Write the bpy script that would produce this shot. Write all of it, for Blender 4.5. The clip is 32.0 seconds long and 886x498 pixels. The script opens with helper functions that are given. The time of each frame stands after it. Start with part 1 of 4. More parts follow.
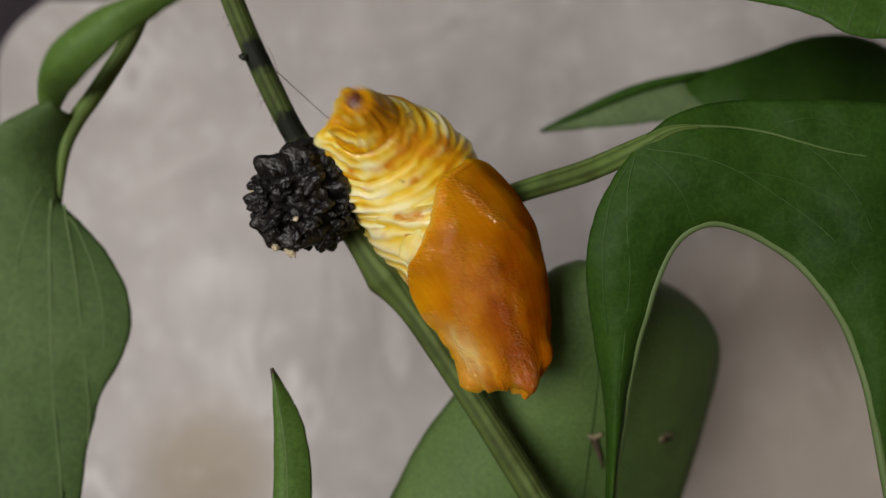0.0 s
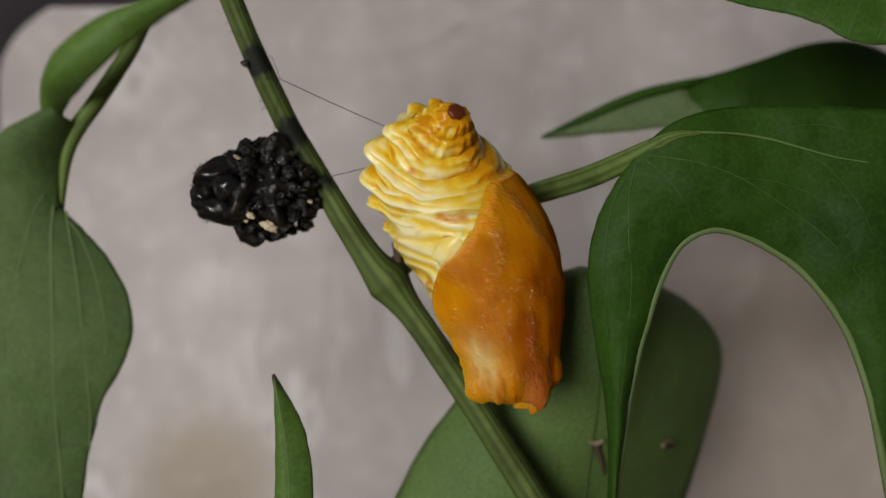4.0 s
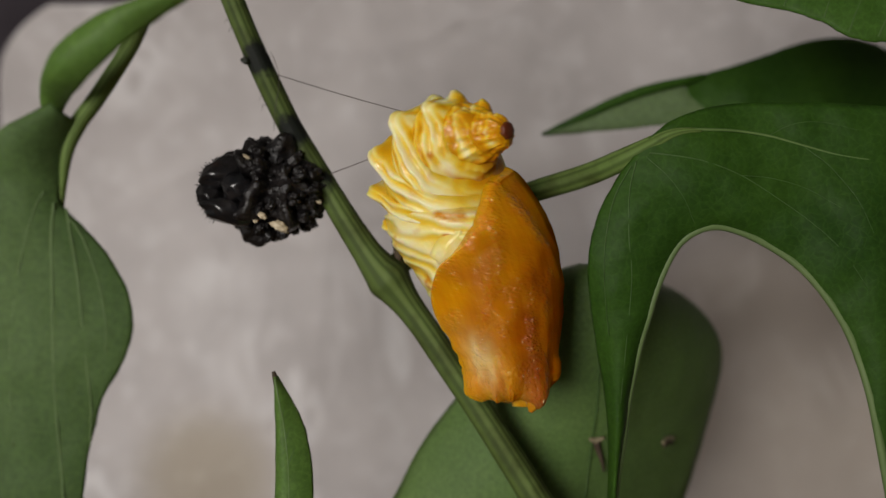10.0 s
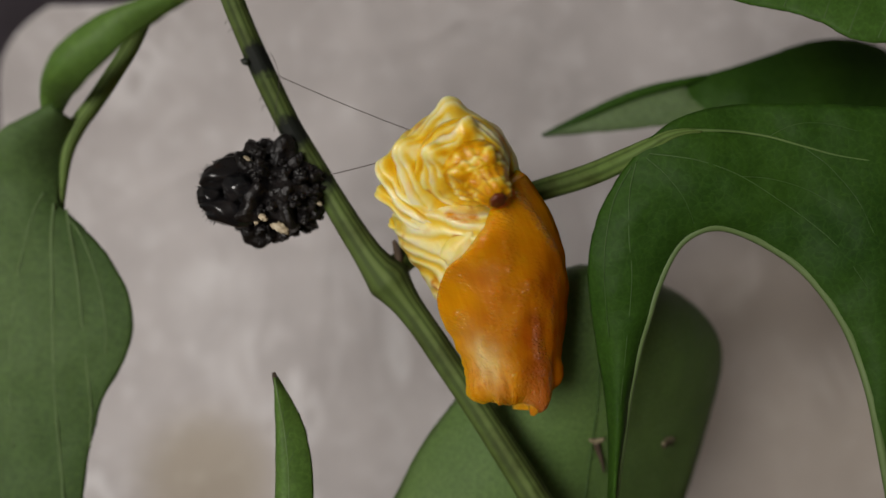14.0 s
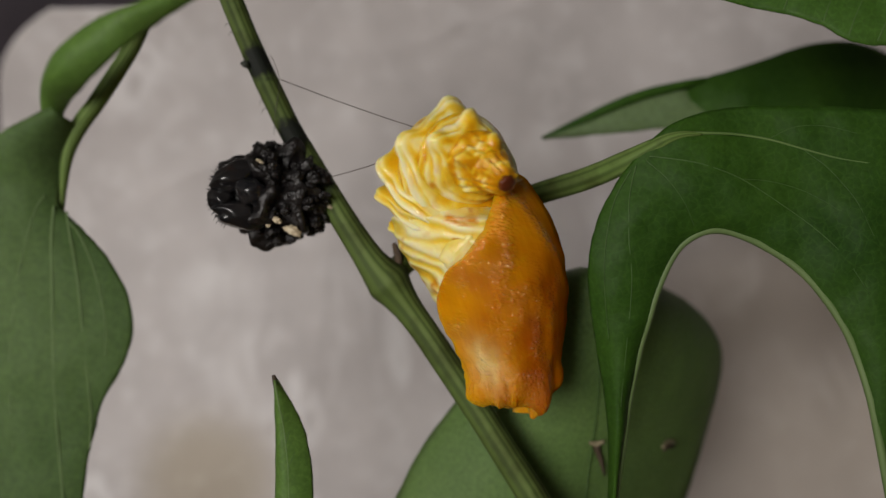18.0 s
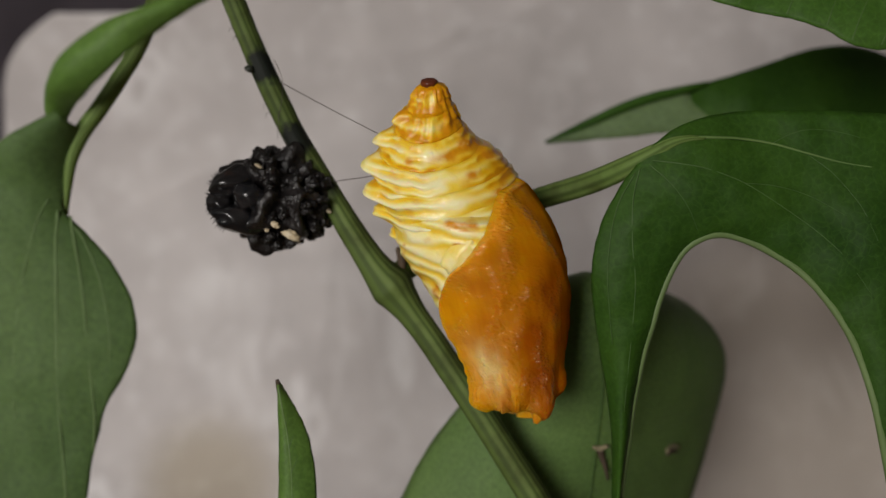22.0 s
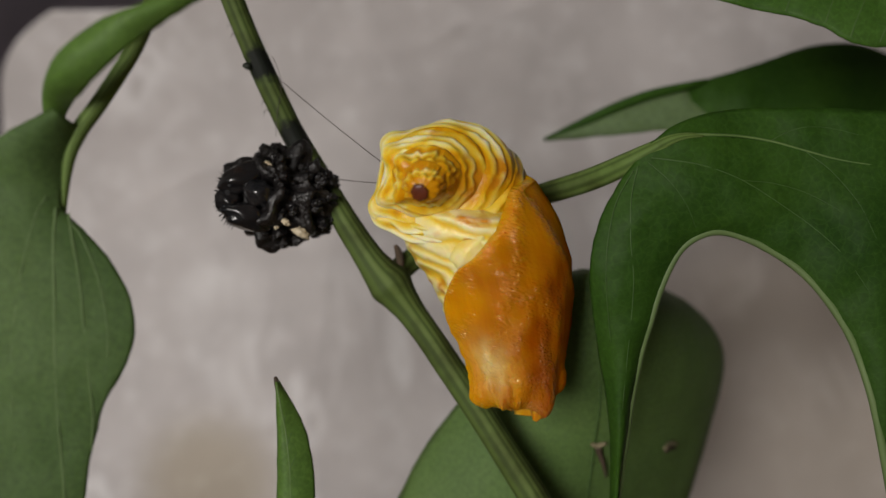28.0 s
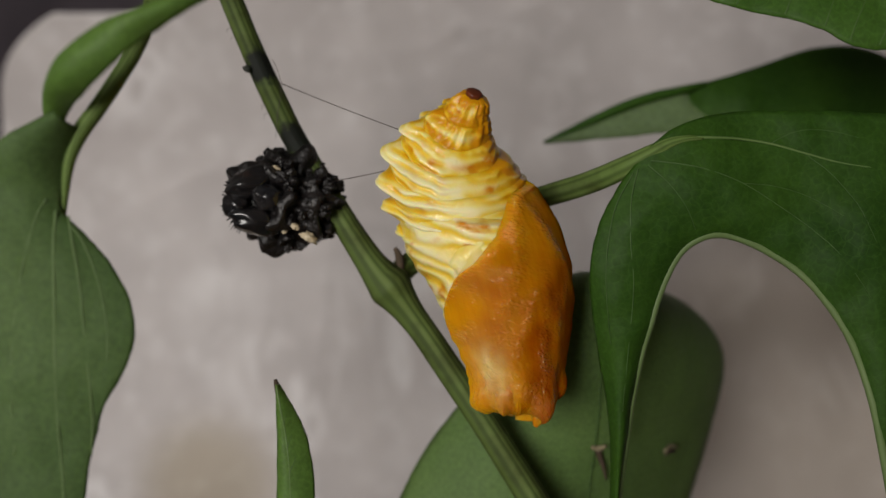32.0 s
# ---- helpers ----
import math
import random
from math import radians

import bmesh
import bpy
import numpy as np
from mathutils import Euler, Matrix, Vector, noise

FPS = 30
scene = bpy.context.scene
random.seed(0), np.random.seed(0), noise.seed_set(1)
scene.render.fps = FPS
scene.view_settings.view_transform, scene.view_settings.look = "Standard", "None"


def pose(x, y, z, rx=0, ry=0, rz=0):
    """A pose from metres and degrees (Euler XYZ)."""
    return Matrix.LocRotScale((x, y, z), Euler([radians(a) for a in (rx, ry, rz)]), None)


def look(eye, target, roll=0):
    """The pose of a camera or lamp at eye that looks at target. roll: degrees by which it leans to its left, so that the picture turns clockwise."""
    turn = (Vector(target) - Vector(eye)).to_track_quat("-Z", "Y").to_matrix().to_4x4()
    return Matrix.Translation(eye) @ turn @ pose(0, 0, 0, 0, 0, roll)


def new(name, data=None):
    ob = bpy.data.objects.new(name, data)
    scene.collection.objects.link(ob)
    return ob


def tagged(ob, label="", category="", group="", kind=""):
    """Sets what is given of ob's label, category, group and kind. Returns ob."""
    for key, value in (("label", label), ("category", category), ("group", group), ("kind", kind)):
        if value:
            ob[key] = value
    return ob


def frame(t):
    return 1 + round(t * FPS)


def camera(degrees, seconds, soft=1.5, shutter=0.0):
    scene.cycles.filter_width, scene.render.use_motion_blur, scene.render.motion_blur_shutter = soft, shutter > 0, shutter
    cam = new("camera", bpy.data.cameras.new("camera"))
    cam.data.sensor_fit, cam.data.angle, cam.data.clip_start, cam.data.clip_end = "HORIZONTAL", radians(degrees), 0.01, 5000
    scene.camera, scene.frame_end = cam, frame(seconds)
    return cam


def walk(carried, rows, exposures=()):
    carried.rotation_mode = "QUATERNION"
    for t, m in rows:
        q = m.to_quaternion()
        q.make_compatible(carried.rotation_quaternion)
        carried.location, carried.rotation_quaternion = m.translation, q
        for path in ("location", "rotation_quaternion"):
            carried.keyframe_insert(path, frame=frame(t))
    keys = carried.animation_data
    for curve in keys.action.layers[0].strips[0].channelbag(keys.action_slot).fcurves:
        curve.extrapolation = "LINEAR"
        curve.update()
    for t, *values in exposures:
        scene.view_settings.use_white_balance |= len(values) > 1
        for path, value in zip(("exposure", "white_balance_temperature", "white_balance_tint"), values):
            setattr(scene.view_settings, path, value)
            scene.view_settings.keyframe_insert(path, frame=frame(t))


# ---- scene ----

# One unit of the plan is a millimetre; ORIGIN is the middle of the subject, 50 mm above the table.
MM = 0.001
ORIGIN = Vector((0.0, 0.0, 0.80))
TABLE_Z = -50.0

# ---- camera ----
cam = camera(50, 32.0, 1.5, 0.4)
cam.data.dof.use_dof = True
cam.data.dof.focus_distance = 0.081
cam.data.dof.aperture_fstop = 18.0
EYE = ORIGIN + Vector((0, -84.07, 0)) * MM
# seconds, degrees of tilt upwards, degrees of turn to the left
DRIFT_A = [(0, -0.416, -0.208), (0.5, -0.365, -0.208), (1, -0.365, -0.208), (1.5, -0.365, -0.208), (2, -0.47, -0.208), (2.5, -0.262, -0.157), (3, 0, -0.106), (3.5, 0, -0.106), (5.5, -0.262, -0.157), (6, -0.157, -0.157), (6.5, -0.055, -0.106), (7, -0.055, -0.106), (7.5, -0.051, -0.102), (8, -0.055, -0.102), (8.5, -0.102, -0.102), (9, -0.106, -0.102), (9.5, -0.157, -0.106), (10, -0.208, -0.106), (10.5, -0.259, -0.102), (11, -0.157, -0.051)]
DRIFT_B = [(11.5, -0.055, 0), (12, 0, 0.051), (12.5, 0.051, 0.051), (13, 0, 0), (13.5, -0.055, -0.051), (14, -0.157, -0.102), (14.5, -0.051, -0.102), (16.5, 0.157, -0.051), (17, 0.314, 0), (17.5, 0.157, -0.051), (18, 0, -0.102), (18.5, 0, -0.106), (19, -0.051, -0.051), (19.5, -0.051, 0), (20, 0, 0.051), (20.5, 0, 0), (21, 0.051, 0), (21.5, 0.055, 0.051), (22, 0.259, 0.102), (22.5, 0.259, 0)]
DRIFT_C = [(23, 0.157, -0.051), (23.5, 0.051, -0.051), (24, 0.051, -0.102), (24.5, 0.102, -0.051), (25, 0.157, 0), (25.5, 0.157, 0), (27.5, 0.157, 0), (28, 0.102, 0), (28.5, 0.208, -0.051), (29, 0.051, -0.051), (29.5, 0.055, 0), (30, 0.208, 0.051), (30.5, 0.208, 0.051), (31, 0.208, 0.051), (31.5, 0.365, 0.051), (32, 0.262, 0)]
walk(cam, [(t, pose(EYE.x, EYE.y, EYE.z, 90 + up, 0, left)) for t, up, left in DRIFT_A + DRIFT_B + DRIFT_C], [(0, 0.06), (2, 0.05), (3, -0.02), (6, -0.04), (14, -0.04), (18, -0.03), (22, -0.01), (25, -0.03), (28, -0.06), (32, -0.06)])

# ---- light ----
world = bpy.data.worlds.new("sky")
scene.world = world
world.use_nodes = True
sky = world.node_tree.nodes.new("ShaderNodeTexSky")
sky.sky_type, sky.sun_disc = "NISHITA", False
sky.sun_elevation, sky.sun_rotation = radians(40), radians(150)
world.node_tree.links.new(sky.outputs[0], world.node_tree.nodes["Background"].inputs[0])
world.node_tree.nodes["Background"].inputs[1].default_value = 0.1

WINDOW = Vector((-0.24, -0.51, 0.845))
WINDOW_W, WINDOW_H = 0.27, 0.22


def window_light():
    data = bpy.data.lights.new("window_light", "AREA")
    data.shape, data.size, data.size_y, data.energy = "RECTANGLE", WINDOW_W, WINDOW_H, 2.9
    data.color = (1.0, 0.95, 0.90)
    ob = new("window_light", data)
    ob.matrix_world = look(WINDOW, WINDOW + Vector((0, 1, 0)))
    return ob


window_light()


# ---- materials ----
def nodes_of(name):
    m = bpy.data.materials.new(name)
    m.use_nodes = True
    t = m.node_tree
    return m, t, t.nodes["Principled BSDF"]


def link(t, a, b):
    t.links.new(a, b)


def coords(t, stretch=(1, 1, 1)):
    c = t.nodes.new("ShaderNodeTexCoord")
    mp = t.nodes.new("ShaderNodeMapping")
    mp.inputs["Scale"].default_value = stretch
    link(t, c.outputs["Object"], mp.inputs["Vector"])
    return mp.outputs["Vector"]


def noise_node(t, vec, scale, detail=4.0, rough=0.55, distort=0.0):
    n = t.nodes.new("ShaderNodeTexNoise")
    n.inputs["Scale"].default_value = scale
    n.inputs["Detail"].default_value = detail
    n.inputs["Roughness"].default_value = rough
    n.inputs["Distortion"].default_value = distort
    link(t, vec, n.inputs["Vector"])
    return n.outputs["Fac"]


def ramp(t, fac, stops):
    r = t.nodes.new("ShaderNodeValToRGB")
    e = r.color_ramp.elements
    while len(e) < len(stops):
        e.new(0.5)
    for item, (p, c) in zip(e, stops):
        item.position, item.color = p, (*c, 1)
    link(t, fac, r.inputs["Fac"])
    return r.outputs["Color"]


def mix(t, fac, a, b, how="MIX"):
    m = t.nodes.new("ShaderNodeMix")
    m.data_type, m.blend_type = "RGBA", how
    if isinstance(fac, float):
        m.inputs[0].default_value = fac
    else:
        link(t, fac, m.inputs[0])
    for sock, v in ((m.inputs[6], a), (m.inputs[7], b)):
        if isinstance(v, tuple):
            sock.default_value = (*v, 1)
        else:
            link(t, v, sock)
    return m.outputs[2]


def bump(t, b, layers):
    """layers: (height output, strength, distance in mm)."""
    last = None
    for h, strength, dist in layers:
        n = t.nodes.new("ShaderNodeBump")
        n.inputs["Strength"].default_value = strength
        n.inputs["Distance"].default_value = dist * MM
        link(t, h, n.inputs["Height"])
        if last:
            link(t, last, n.inputs["Normal"])
        last = n.outputs["Normal"]
    link(t, last, b.inputs["Normal"])
    link(t, last, b.inputs["Coat Normal"])


def surface(name, stops, scale, rough=0.5, stretch=(1, 1, 1), fine=None, bumps=(), sss=0.0, radius=(1, 0.4, 0.15), coat=0.0, spec=0.5, metal=0.0):
    """A mottled surface: colour stops over noise of that scale (per metre), a finer grain, and bump layers (scale, strength, mm)."""
    m, t, b = nodes_of(name)
    v = coords(t, stretch)
    col = ramp(t, noise_node(t, v, scale, 5.0), stops)
    if fine:
        g = ramp(t, noise_node(t, v, fine[0], 3.0), [(0.3, (1 - fine[1],) * 3), (0.7, (1, 1, 1))])
        col = mix(t, 1.0, col, g, "MULTIPLY")
    link(t, col, b.inputs["Base Color"])
    b.inputs["Roughness"].default_value = rough
    b.inputs["Metallic"].default_value = metal
    b.inputs["Specular IOR Level"].default_value = spec
    b.inputs["Coat Weight"].default_value = coat
    b.inputs["Coat Roughness"].default_value = 0.12
    if sss:
        b.inputs["Subsurface Weight"].default_value = sss
        b.inputs["Subsurface Radius"].default_value = radius
        b.inputs["Subsurface Scale"].default_value = 0.001
    if bumps:
        bump(t, b, [(noise_node(t, v, s, 4.0), k, d) for s, k, d in bumps])
    return m


def leaf_surface(name, dark, light, rough, cell=900.0, spec=0.28, net_share=0.22):
    """A leaf: mottled green with a fine net of paler veins and pillows between them."""
    m, t, b = nodes_of(name)
    v = coords(t)
    col = ramp(t, noise_node(t, v, 90.0, 5.0), [(0.3, dark), (0.7, light)])
    net = t.nodes.new("ShaderNodeTexVoronoi")
    net.feature = "DISTANCE_TO_EDGE"
    net.inputs["Scale"].default_value = cell
    warp = t.nodes.new("ShaderNodeTexNoise")
    warp.inputs["Scale"].default_value = 500.0
    link(t, v, warp.inputs["Vector"])
    add = t.nodes.new("ShaderNodeMix")
    add.data_type, add.blend_type = "RGBA", "ADD"
    add.inputs[0].default_value = 0.0012
    link(t, v, add.inputs[6])
    link(t, warp.outputs["Color"], add.inputs[7])
    link(t, add.outputs[2], net.inputs["Vector"])
    vein = ramp(t, net.outputs["Distance"], [(0.0, (1, 1, 1)), (0.07, (0, 0, 0))])
    pale = tuple(min(1, c * 1.5 + 0.010) for c in light)
    col = mix(t, vein, col, mix(t, 1 - net_share, pale, col))
    grain = ramp(t, noise_node(t, v, 2600.0, 2.0), [(0.3, (0.74,) * 3), (0.7, (1, 1, 1))])
    col = mix(t, 1.0, col, grain, "MULTIPLY")
    link(t, col, b.inputs["Base Color"])
    b.inputs["Roughness"].default_value = rough
    b.inputs["Specular IOR Level"].default_value = spec
    b.inputs["Subsurface Weight"].default_value = 0.12
    b.inputs["Subsurface Radius"].default_value = (0.4, 0.6, 0.1)
    b.inputs["Subsurface Scale"].default_value = 0.0008
    bump(t, b, [(net.outputs["Distance"], 0.25, 0.12), (noise_node(t, v, 260.0, 3.0), 0.35, 0.5), (noise_node(t, v, 3000.0, 2.0), 0.15, 0.04)])
    return m


M_LEAF = leaf_surface("leaf_green", (0.018, 0.054, 0.006), (0.036, 0.090, 0.009), 0.58, 1150.0, 0.14)
M_LEAF_SOFT = leaf_surface("leaf_green_soft", (0.062, 0.112, 0.032), (0.090, 0.150, 0.046), 0.66, 1100.0, 0.2, 0.08)
M_LEAF_YOUNG = leaf_surface("leaf_young_green", (0.070, 0.145, 0.022), (0.105, 0.195, 0.036), 0.6, 1000.0)
M_LEAF_FRESH = leaf_surface("leaf_fresh_green", (0.034, 0.092, 0.010), (0.058, 0.132, 0.016), 0.55, 1000.0)
M_LEAF_UNDER = leaf_surface("leaf_underside", (0.100, 0.155, 0.060), (0.135, 0.195, 0.085), 0.65, 700.0)
M_LEAF_BACK = leaf_surface("leaf_grey_green", (0.092, 0.162, 0.044), (0.128, 0.208, 0.062), 0.62, 1500.0, 0.2, 0.12)
M_VEIN = surface("leaf_vein", [(0.3, (0.085, 0.15, 0.04)), (0.7, (0.12, 0.19, 0.055))], 300.0, 0.5)
M_VEIN_FINE = surface("leaf_vein_fine", [(0.3, (0.040, 0.090, 0.016)), (0.7, (0.056, 0.112, 0.023))], 300.0, 0.55)

M_VEIN_SOFT = surface("leaf_vein_soft", [(0.3, (0.095, 0.150, 0.048)), (0.7, (0.120, 0.180, 0.060))], 300.0, 0.62)
M_VEIN_FAINT = surface("leaf_vein_faint", [(0.3, (0.088, 0.146, 0.045)), (0.7, (0.108, 0.168, 0.054))], 300.0, 0.66)


def stem_surface(name, dark, light, stains=()):
    """Striped stem skin; stains are smeared dark rings: a place in millimetres above the plant's foot, and a reach."""
    m, t, b = nodes_of(name)
    v = coords(t, (1, 1, 1))
    at = t.nodes.new("ShaderNodeAttribute")
    at.attribute_name = "round"
    stripe = t.nodes.new("ShaderNodeTexWave")
    stripe.inputs["Scale"].default_value = 0.32
    stripe.inputs["Distortion"].default_value = 2.4
    stripe.inputs["Detail"].default_value = 3.0
    link(t, at.outputs["Vector"], stripe.inputs["Vector"])
    col = ramp(t, stripe.outputs["Fac"], [(0.05, tuple(c * 0.72 for c in dark)), (0.25, dark), (0.8, light)])
    blot = ramp(t, noise_node(t, v, 260.0, 5.0), [(0.32, (0.55, 0.5, 0.45)), (0.55, (1, 1, 1))])
    col = mix(t, 1.0, col, blot, "MULTIPLY")
    for at_mm, reach in stains:
        d = t.nodes.new("ShaderNodeVectorMath")
        d.operation = "DISTANCE"
        d.inputs[1].default_value = (Vector(at_mm) - Vector((0, 0, TABLE_Z))) * MM
        link(t, v, d.inputs[0])
        wob = t.nodes.new("ShaderNodeMath")
        wob.operation = "MULTIPLY_ADD"
        wob.inputs[1].default_value = 2.4 * MM
        link(t, noise_node(t, v, 1300.0, 4.0, 0.65), wob.inputs[0])
        link(t, d.outputs["Value"], wob.inputs[2])
        k = t.nodes.new("ShaderNodeMapRange")
        k.inputs["From Min"].default_value, k.inputs["From Max"].default_value = (reach + 0.7) * MM, (reach + 1.6) * MM
        k.inputs["To Min"].default_value, k.inputs["To Max"].default_value = 1.0, 0.0
        link(t, wob.outputs["Value"], k.inputs["Value"])
        col = mix(t, k.outputs["Result"], col, (0.012, 0.015, 0.011))
    link(t, col, b.inputs["Base Color"])
    b.inputs["Roughness"].default_value = 0.66
    b.inputs["Specular IOR Level"].default_value = 0.22
    b.inputs["Subsurface Weight"].default_value = 0.1
    b.inputs["Subsurface Radius"].default_value = (0.5, 0.7, 0.2)
    b.inputs["Subsurface Scale"].default_value = 0.0008
    bump(t, b, [(stripe.outputs["Fac"], 0.2, 0.08), (noise_node(t, v, 1500.0, 3.0), 0.2, 0.08)])
    return m


M_STEM = stem_surface("stem_green", (0.080, 0.120, 0.028), (0.116, 0.164, 0.044), [((-16.81, 4, 17.44), 1.7), ((-13.72, 4, 10.63), 1.6), ((-10.69, 4, 6.23), 0.9)])
M_PETIOLE = stem_surface("petiole_green", (0.100, 0.160, 0.036), (0.138, 0.205, 0.054))
M_SILK_PAD = surface("dark_silk_stain", [(0.35, (0.012, 0.014, 0.012)), (0.7, (0.035, 0.045, 0.026))], 700.0, 0.55, bumps=[(2500.0, 0.5, 0.1)])
M_TWIG = surface("brown_stub", [(0.3, (0.03, 0.02, 0.012)), (0.7, (0.09, 0.06, 0.035))], 500.0, 0.8)
M_DRY = surface("dry_tip", [(0.3, (0.16, 0.13, 0.07)), (0.7, (0.32, 0.28, 0.17))], 500.0, 0.8)
M_SILK = surface("silk", [(0.3, (0.05, 0.04, 0.035)), (0.7, (0.10, 0.08, 0.07))], 500.0, 0.45)


def abdomen_surface():
    """Cream cuticle with yellow grooves and orange blotches, wet and translucent."""
    m, t, b = nodes_of("pupa_abdomen")
    v = coords(t, (1, 1, 1))
    ridge = t.nodes.new("ShaderNodeAttribute")
    ridge.attribute_name = "fold"
    blend = t.nodes.new("ShaderNodeMath")
    blend.operation = "MULTIPLY_ADD"
    blend.use_clamp = True
    blend.inputs[1].default_value = 0.30
    link(t, noise_node(t, v, 480.0, 3.0, 0.55, 0.5), blend.inputs[0])
    less = t.nodes.new("ShaderNodeMath")
    less.operation = "SUBTRACT"
    less.inputs[1].default_value = 0.15
    link(t, ridge.outputs["Fac"], less.inputs[0])
    link(t, less.outputs["Value"], blend.inputs[2])
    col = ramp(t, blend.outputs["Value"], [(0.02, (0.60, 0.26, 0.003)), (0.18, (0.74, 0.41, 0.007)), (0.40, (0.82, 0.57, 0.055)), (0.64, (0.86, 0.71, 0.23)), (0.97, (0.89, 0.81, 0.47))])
    flush = t.nodes.new("ShaderNodeAttribute")
    flush.attribute_name = "tint"
    blush = t.nodes.new("ShaderNodeMath")
    blush.operation = "MULTIPLY"
    blush.use_clamp = True
    link(t, flush.outputs["Fac"], blush.inputs[0])
    link(t, ramp(t, noise_node(t, v, 900.0, 3.0), [(0.35, (0.55,) * 3), (0.6, (1.3,) * 3)]), blush.inputs[1])
    col = mix(t, blush.outputs["Value"], col, (0.60, 0.235, 0.008))
    link(t, col, b.inputs["Base Color"])
    b.inputs["Roughness"].default_value = 0.3
    b.inputs["Subsurface Weight"].default_value = 0.30
    b.inputs["Subsurface Radius"].default_value = (1.0, 0.55, 0.12)
    b.inputs["Subsurface Scale"].default_value = 0.0011
    b.inputs["Coat Weight"].default_value = 0.22
    b.inputs["Specular IOR Level"].default_value = 0.2
    b.inputs["Coat Roughness"].default_value = 0.1
    bump(t, b, [(noise_node(t, v, 700.0, 3.0, 0.5, 0.5), 0.5, 0.16), (noise_node(t, v, 2600.0, 3.0), 0.6, 0.09)])
    return m


def wing_surface():
    """Amber wing case: thin translucent skin drawn into fine lengthwise lines, with beaded wet wrinkles across its ridges."""
    m, t, b = nodes_of("pupa_wing")
    v = coords(t, (1, 1, 1))
    flow = t.nodes.new("ShaderNodeAttribute")
    flow.attribute_name = "flow"

    def lines(x, z, detail, distort):
        k = t.nodes.new("ShaderNodeMapping")
        k.inputs["Scale"].default_value = (x, z, 1)
        link(t, flow.outputs["Vector"], k.inputs["Vector"])
        return noise_node(t, k.outputs["Vector"], 1.0, detail, 0.55, distort)

    fibre = lines(2.2, 0.28, 3.0, 0.5)
    rib = t.nodes.new("ShaderNodeMapping")
    rib.inputs["Scale"].default_value = (2.6, 4.4, 1)
    link(t, flow.outputs["Vector"], rib.inputs["Vector"])
    drops = t.nodes.new("ShaderNodeTexVoronoi")
    drops.feature = "SMOOTH_F1"
    drops.inputs["Scale"].default_value = 1.0
    drops.inputs["Smoothness"].default_value = 0.35
    link(t, rib.outputs["Vector"], drops.inputs["Vector"])
    beads = ramp(t, drops.outputs["Distance"], [(0.0, (1, 1, 1)), (0.75, (0, 0, 0))])
    col = ramp(t, noise_node(t, v, 210.0, 4.0, 0.5, 0.4), [(0.28, (0.25, 0.050, 0.0003)), (0.5, (0.31, 0.074, 0.0005)), (0.72, (0.39, 0.112, 0.001))])
    # Gold near the front edge: pigment with light from the left painted in.
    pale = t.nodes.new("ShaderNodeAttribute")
    pale.attribute_name = "lit_gold"
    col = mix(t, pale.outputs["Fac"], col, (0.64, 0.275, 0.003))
    col = mix(t, 1.0, col, ramp(t, fibre, [(0.32, (0.93, 0.88, 0.85)), (0.62, (1.0, 1.0, 1.0))]), "MULTIPLY")
    cream = t.nodes.new("ShaderNodeAttribute")
    cream.attribute_name = "pale"
    col = mix(t, cream.outputs["Fac"], col, (0.80, 0.60, 0.24))
    link(t, col, b.inputs["Base Color"])
    b.inputs["Roughness"].default_value = 0.5
    b.inputs["Specular IOR Level"].default_value = 0.0
    b.inputs["Subsurface Weight"].default_value = 0.9
    b.inputs["Subsurface Radius"].default_value = (1.0, 0.40, 0.05)
    b.inputs["Subsurface Scale"].default_value = 0.0017
    bead = t.nodes.new("ShaderNodeAttribute")
    bead.attribute_name = "bead"
    link(t, bead.outputs["Fac"], b.inputs["Coat Weight"])
    b.inputs["Coat Roughness"].default_value = 0.04
    b.inputs["Coat IOR"].default_value = 1.6
    wrinkle = mix(t, 1.0, bead.outputs["Fac"], beads, "MULTIPLY")
    bump(t, b, [(noise_node(t, v, 420.0, 3.0, 0.5, 0.8), 0.22, 0.18), (fibre, 0.6, 0.06), (wrinkle, 0.8, 0.10)])
    wet = t.nodes.new("ShaderNodeBump")
    wet.inputs["Strength"].default_value, wet.inputs["Distance"].default_value = 1.0, 0.30 * MM
    link(t, wrinkle, wet.inputs["Height"])
    link(t, wet.outputs["Normal"], b.inputs["Coat Normal"])
    return m


M_ABDOMEN = abdomen_surface()
M_WING = wing_surface()
M_HORN = surface("pupa_horn", [(0.3, (0.46, 0.16, 0.002)), (0.7, (0.62, 0.27, 0.008))], 500.0, 0.4, bumps=[(900.0, 0.5, 0.15)], sss=0.8, radius=(1, 0.42, 0.08), spec=0.25)
M_TAIL = surface("pupa_tail_tip", [(0.3, (0.07, 0.012, 0.005)), (0.7, (0.15, 0.035, 0.010))], 900.0, 0.35, bumps=[(2500.0, 0.4, 0.1)])
M_SKIN = surface("shed_skin_black", [(0.3, (0.004, 0.004, 0.005)), (0.7, (0.016, 0.013, 0.012))], 600.0, 0.36, bumps=[(1100.0, 0.9, 0.5), (3600.0, 0.5, 0.1)])
M_CAPSULE = surface("shed_head_capsule", [(0.3, (0.006, 0.007, 0.009)), (0.62, (0.016, 0.014, 0.014)), (0.8, (0.07, 0.02, 0.008))], 350.0, 0.26, bumps=[(900.0, 0.25, 0.08)], coat=0.2)
M_PALE = surface("pale_lining", [(0.3, (0.42, 0.33, 0.20)), (0.7, (0.68, 0.60, 0.44))], 900.0, 0.6, bumps=[(2500.0, 0.4, 0.1)])


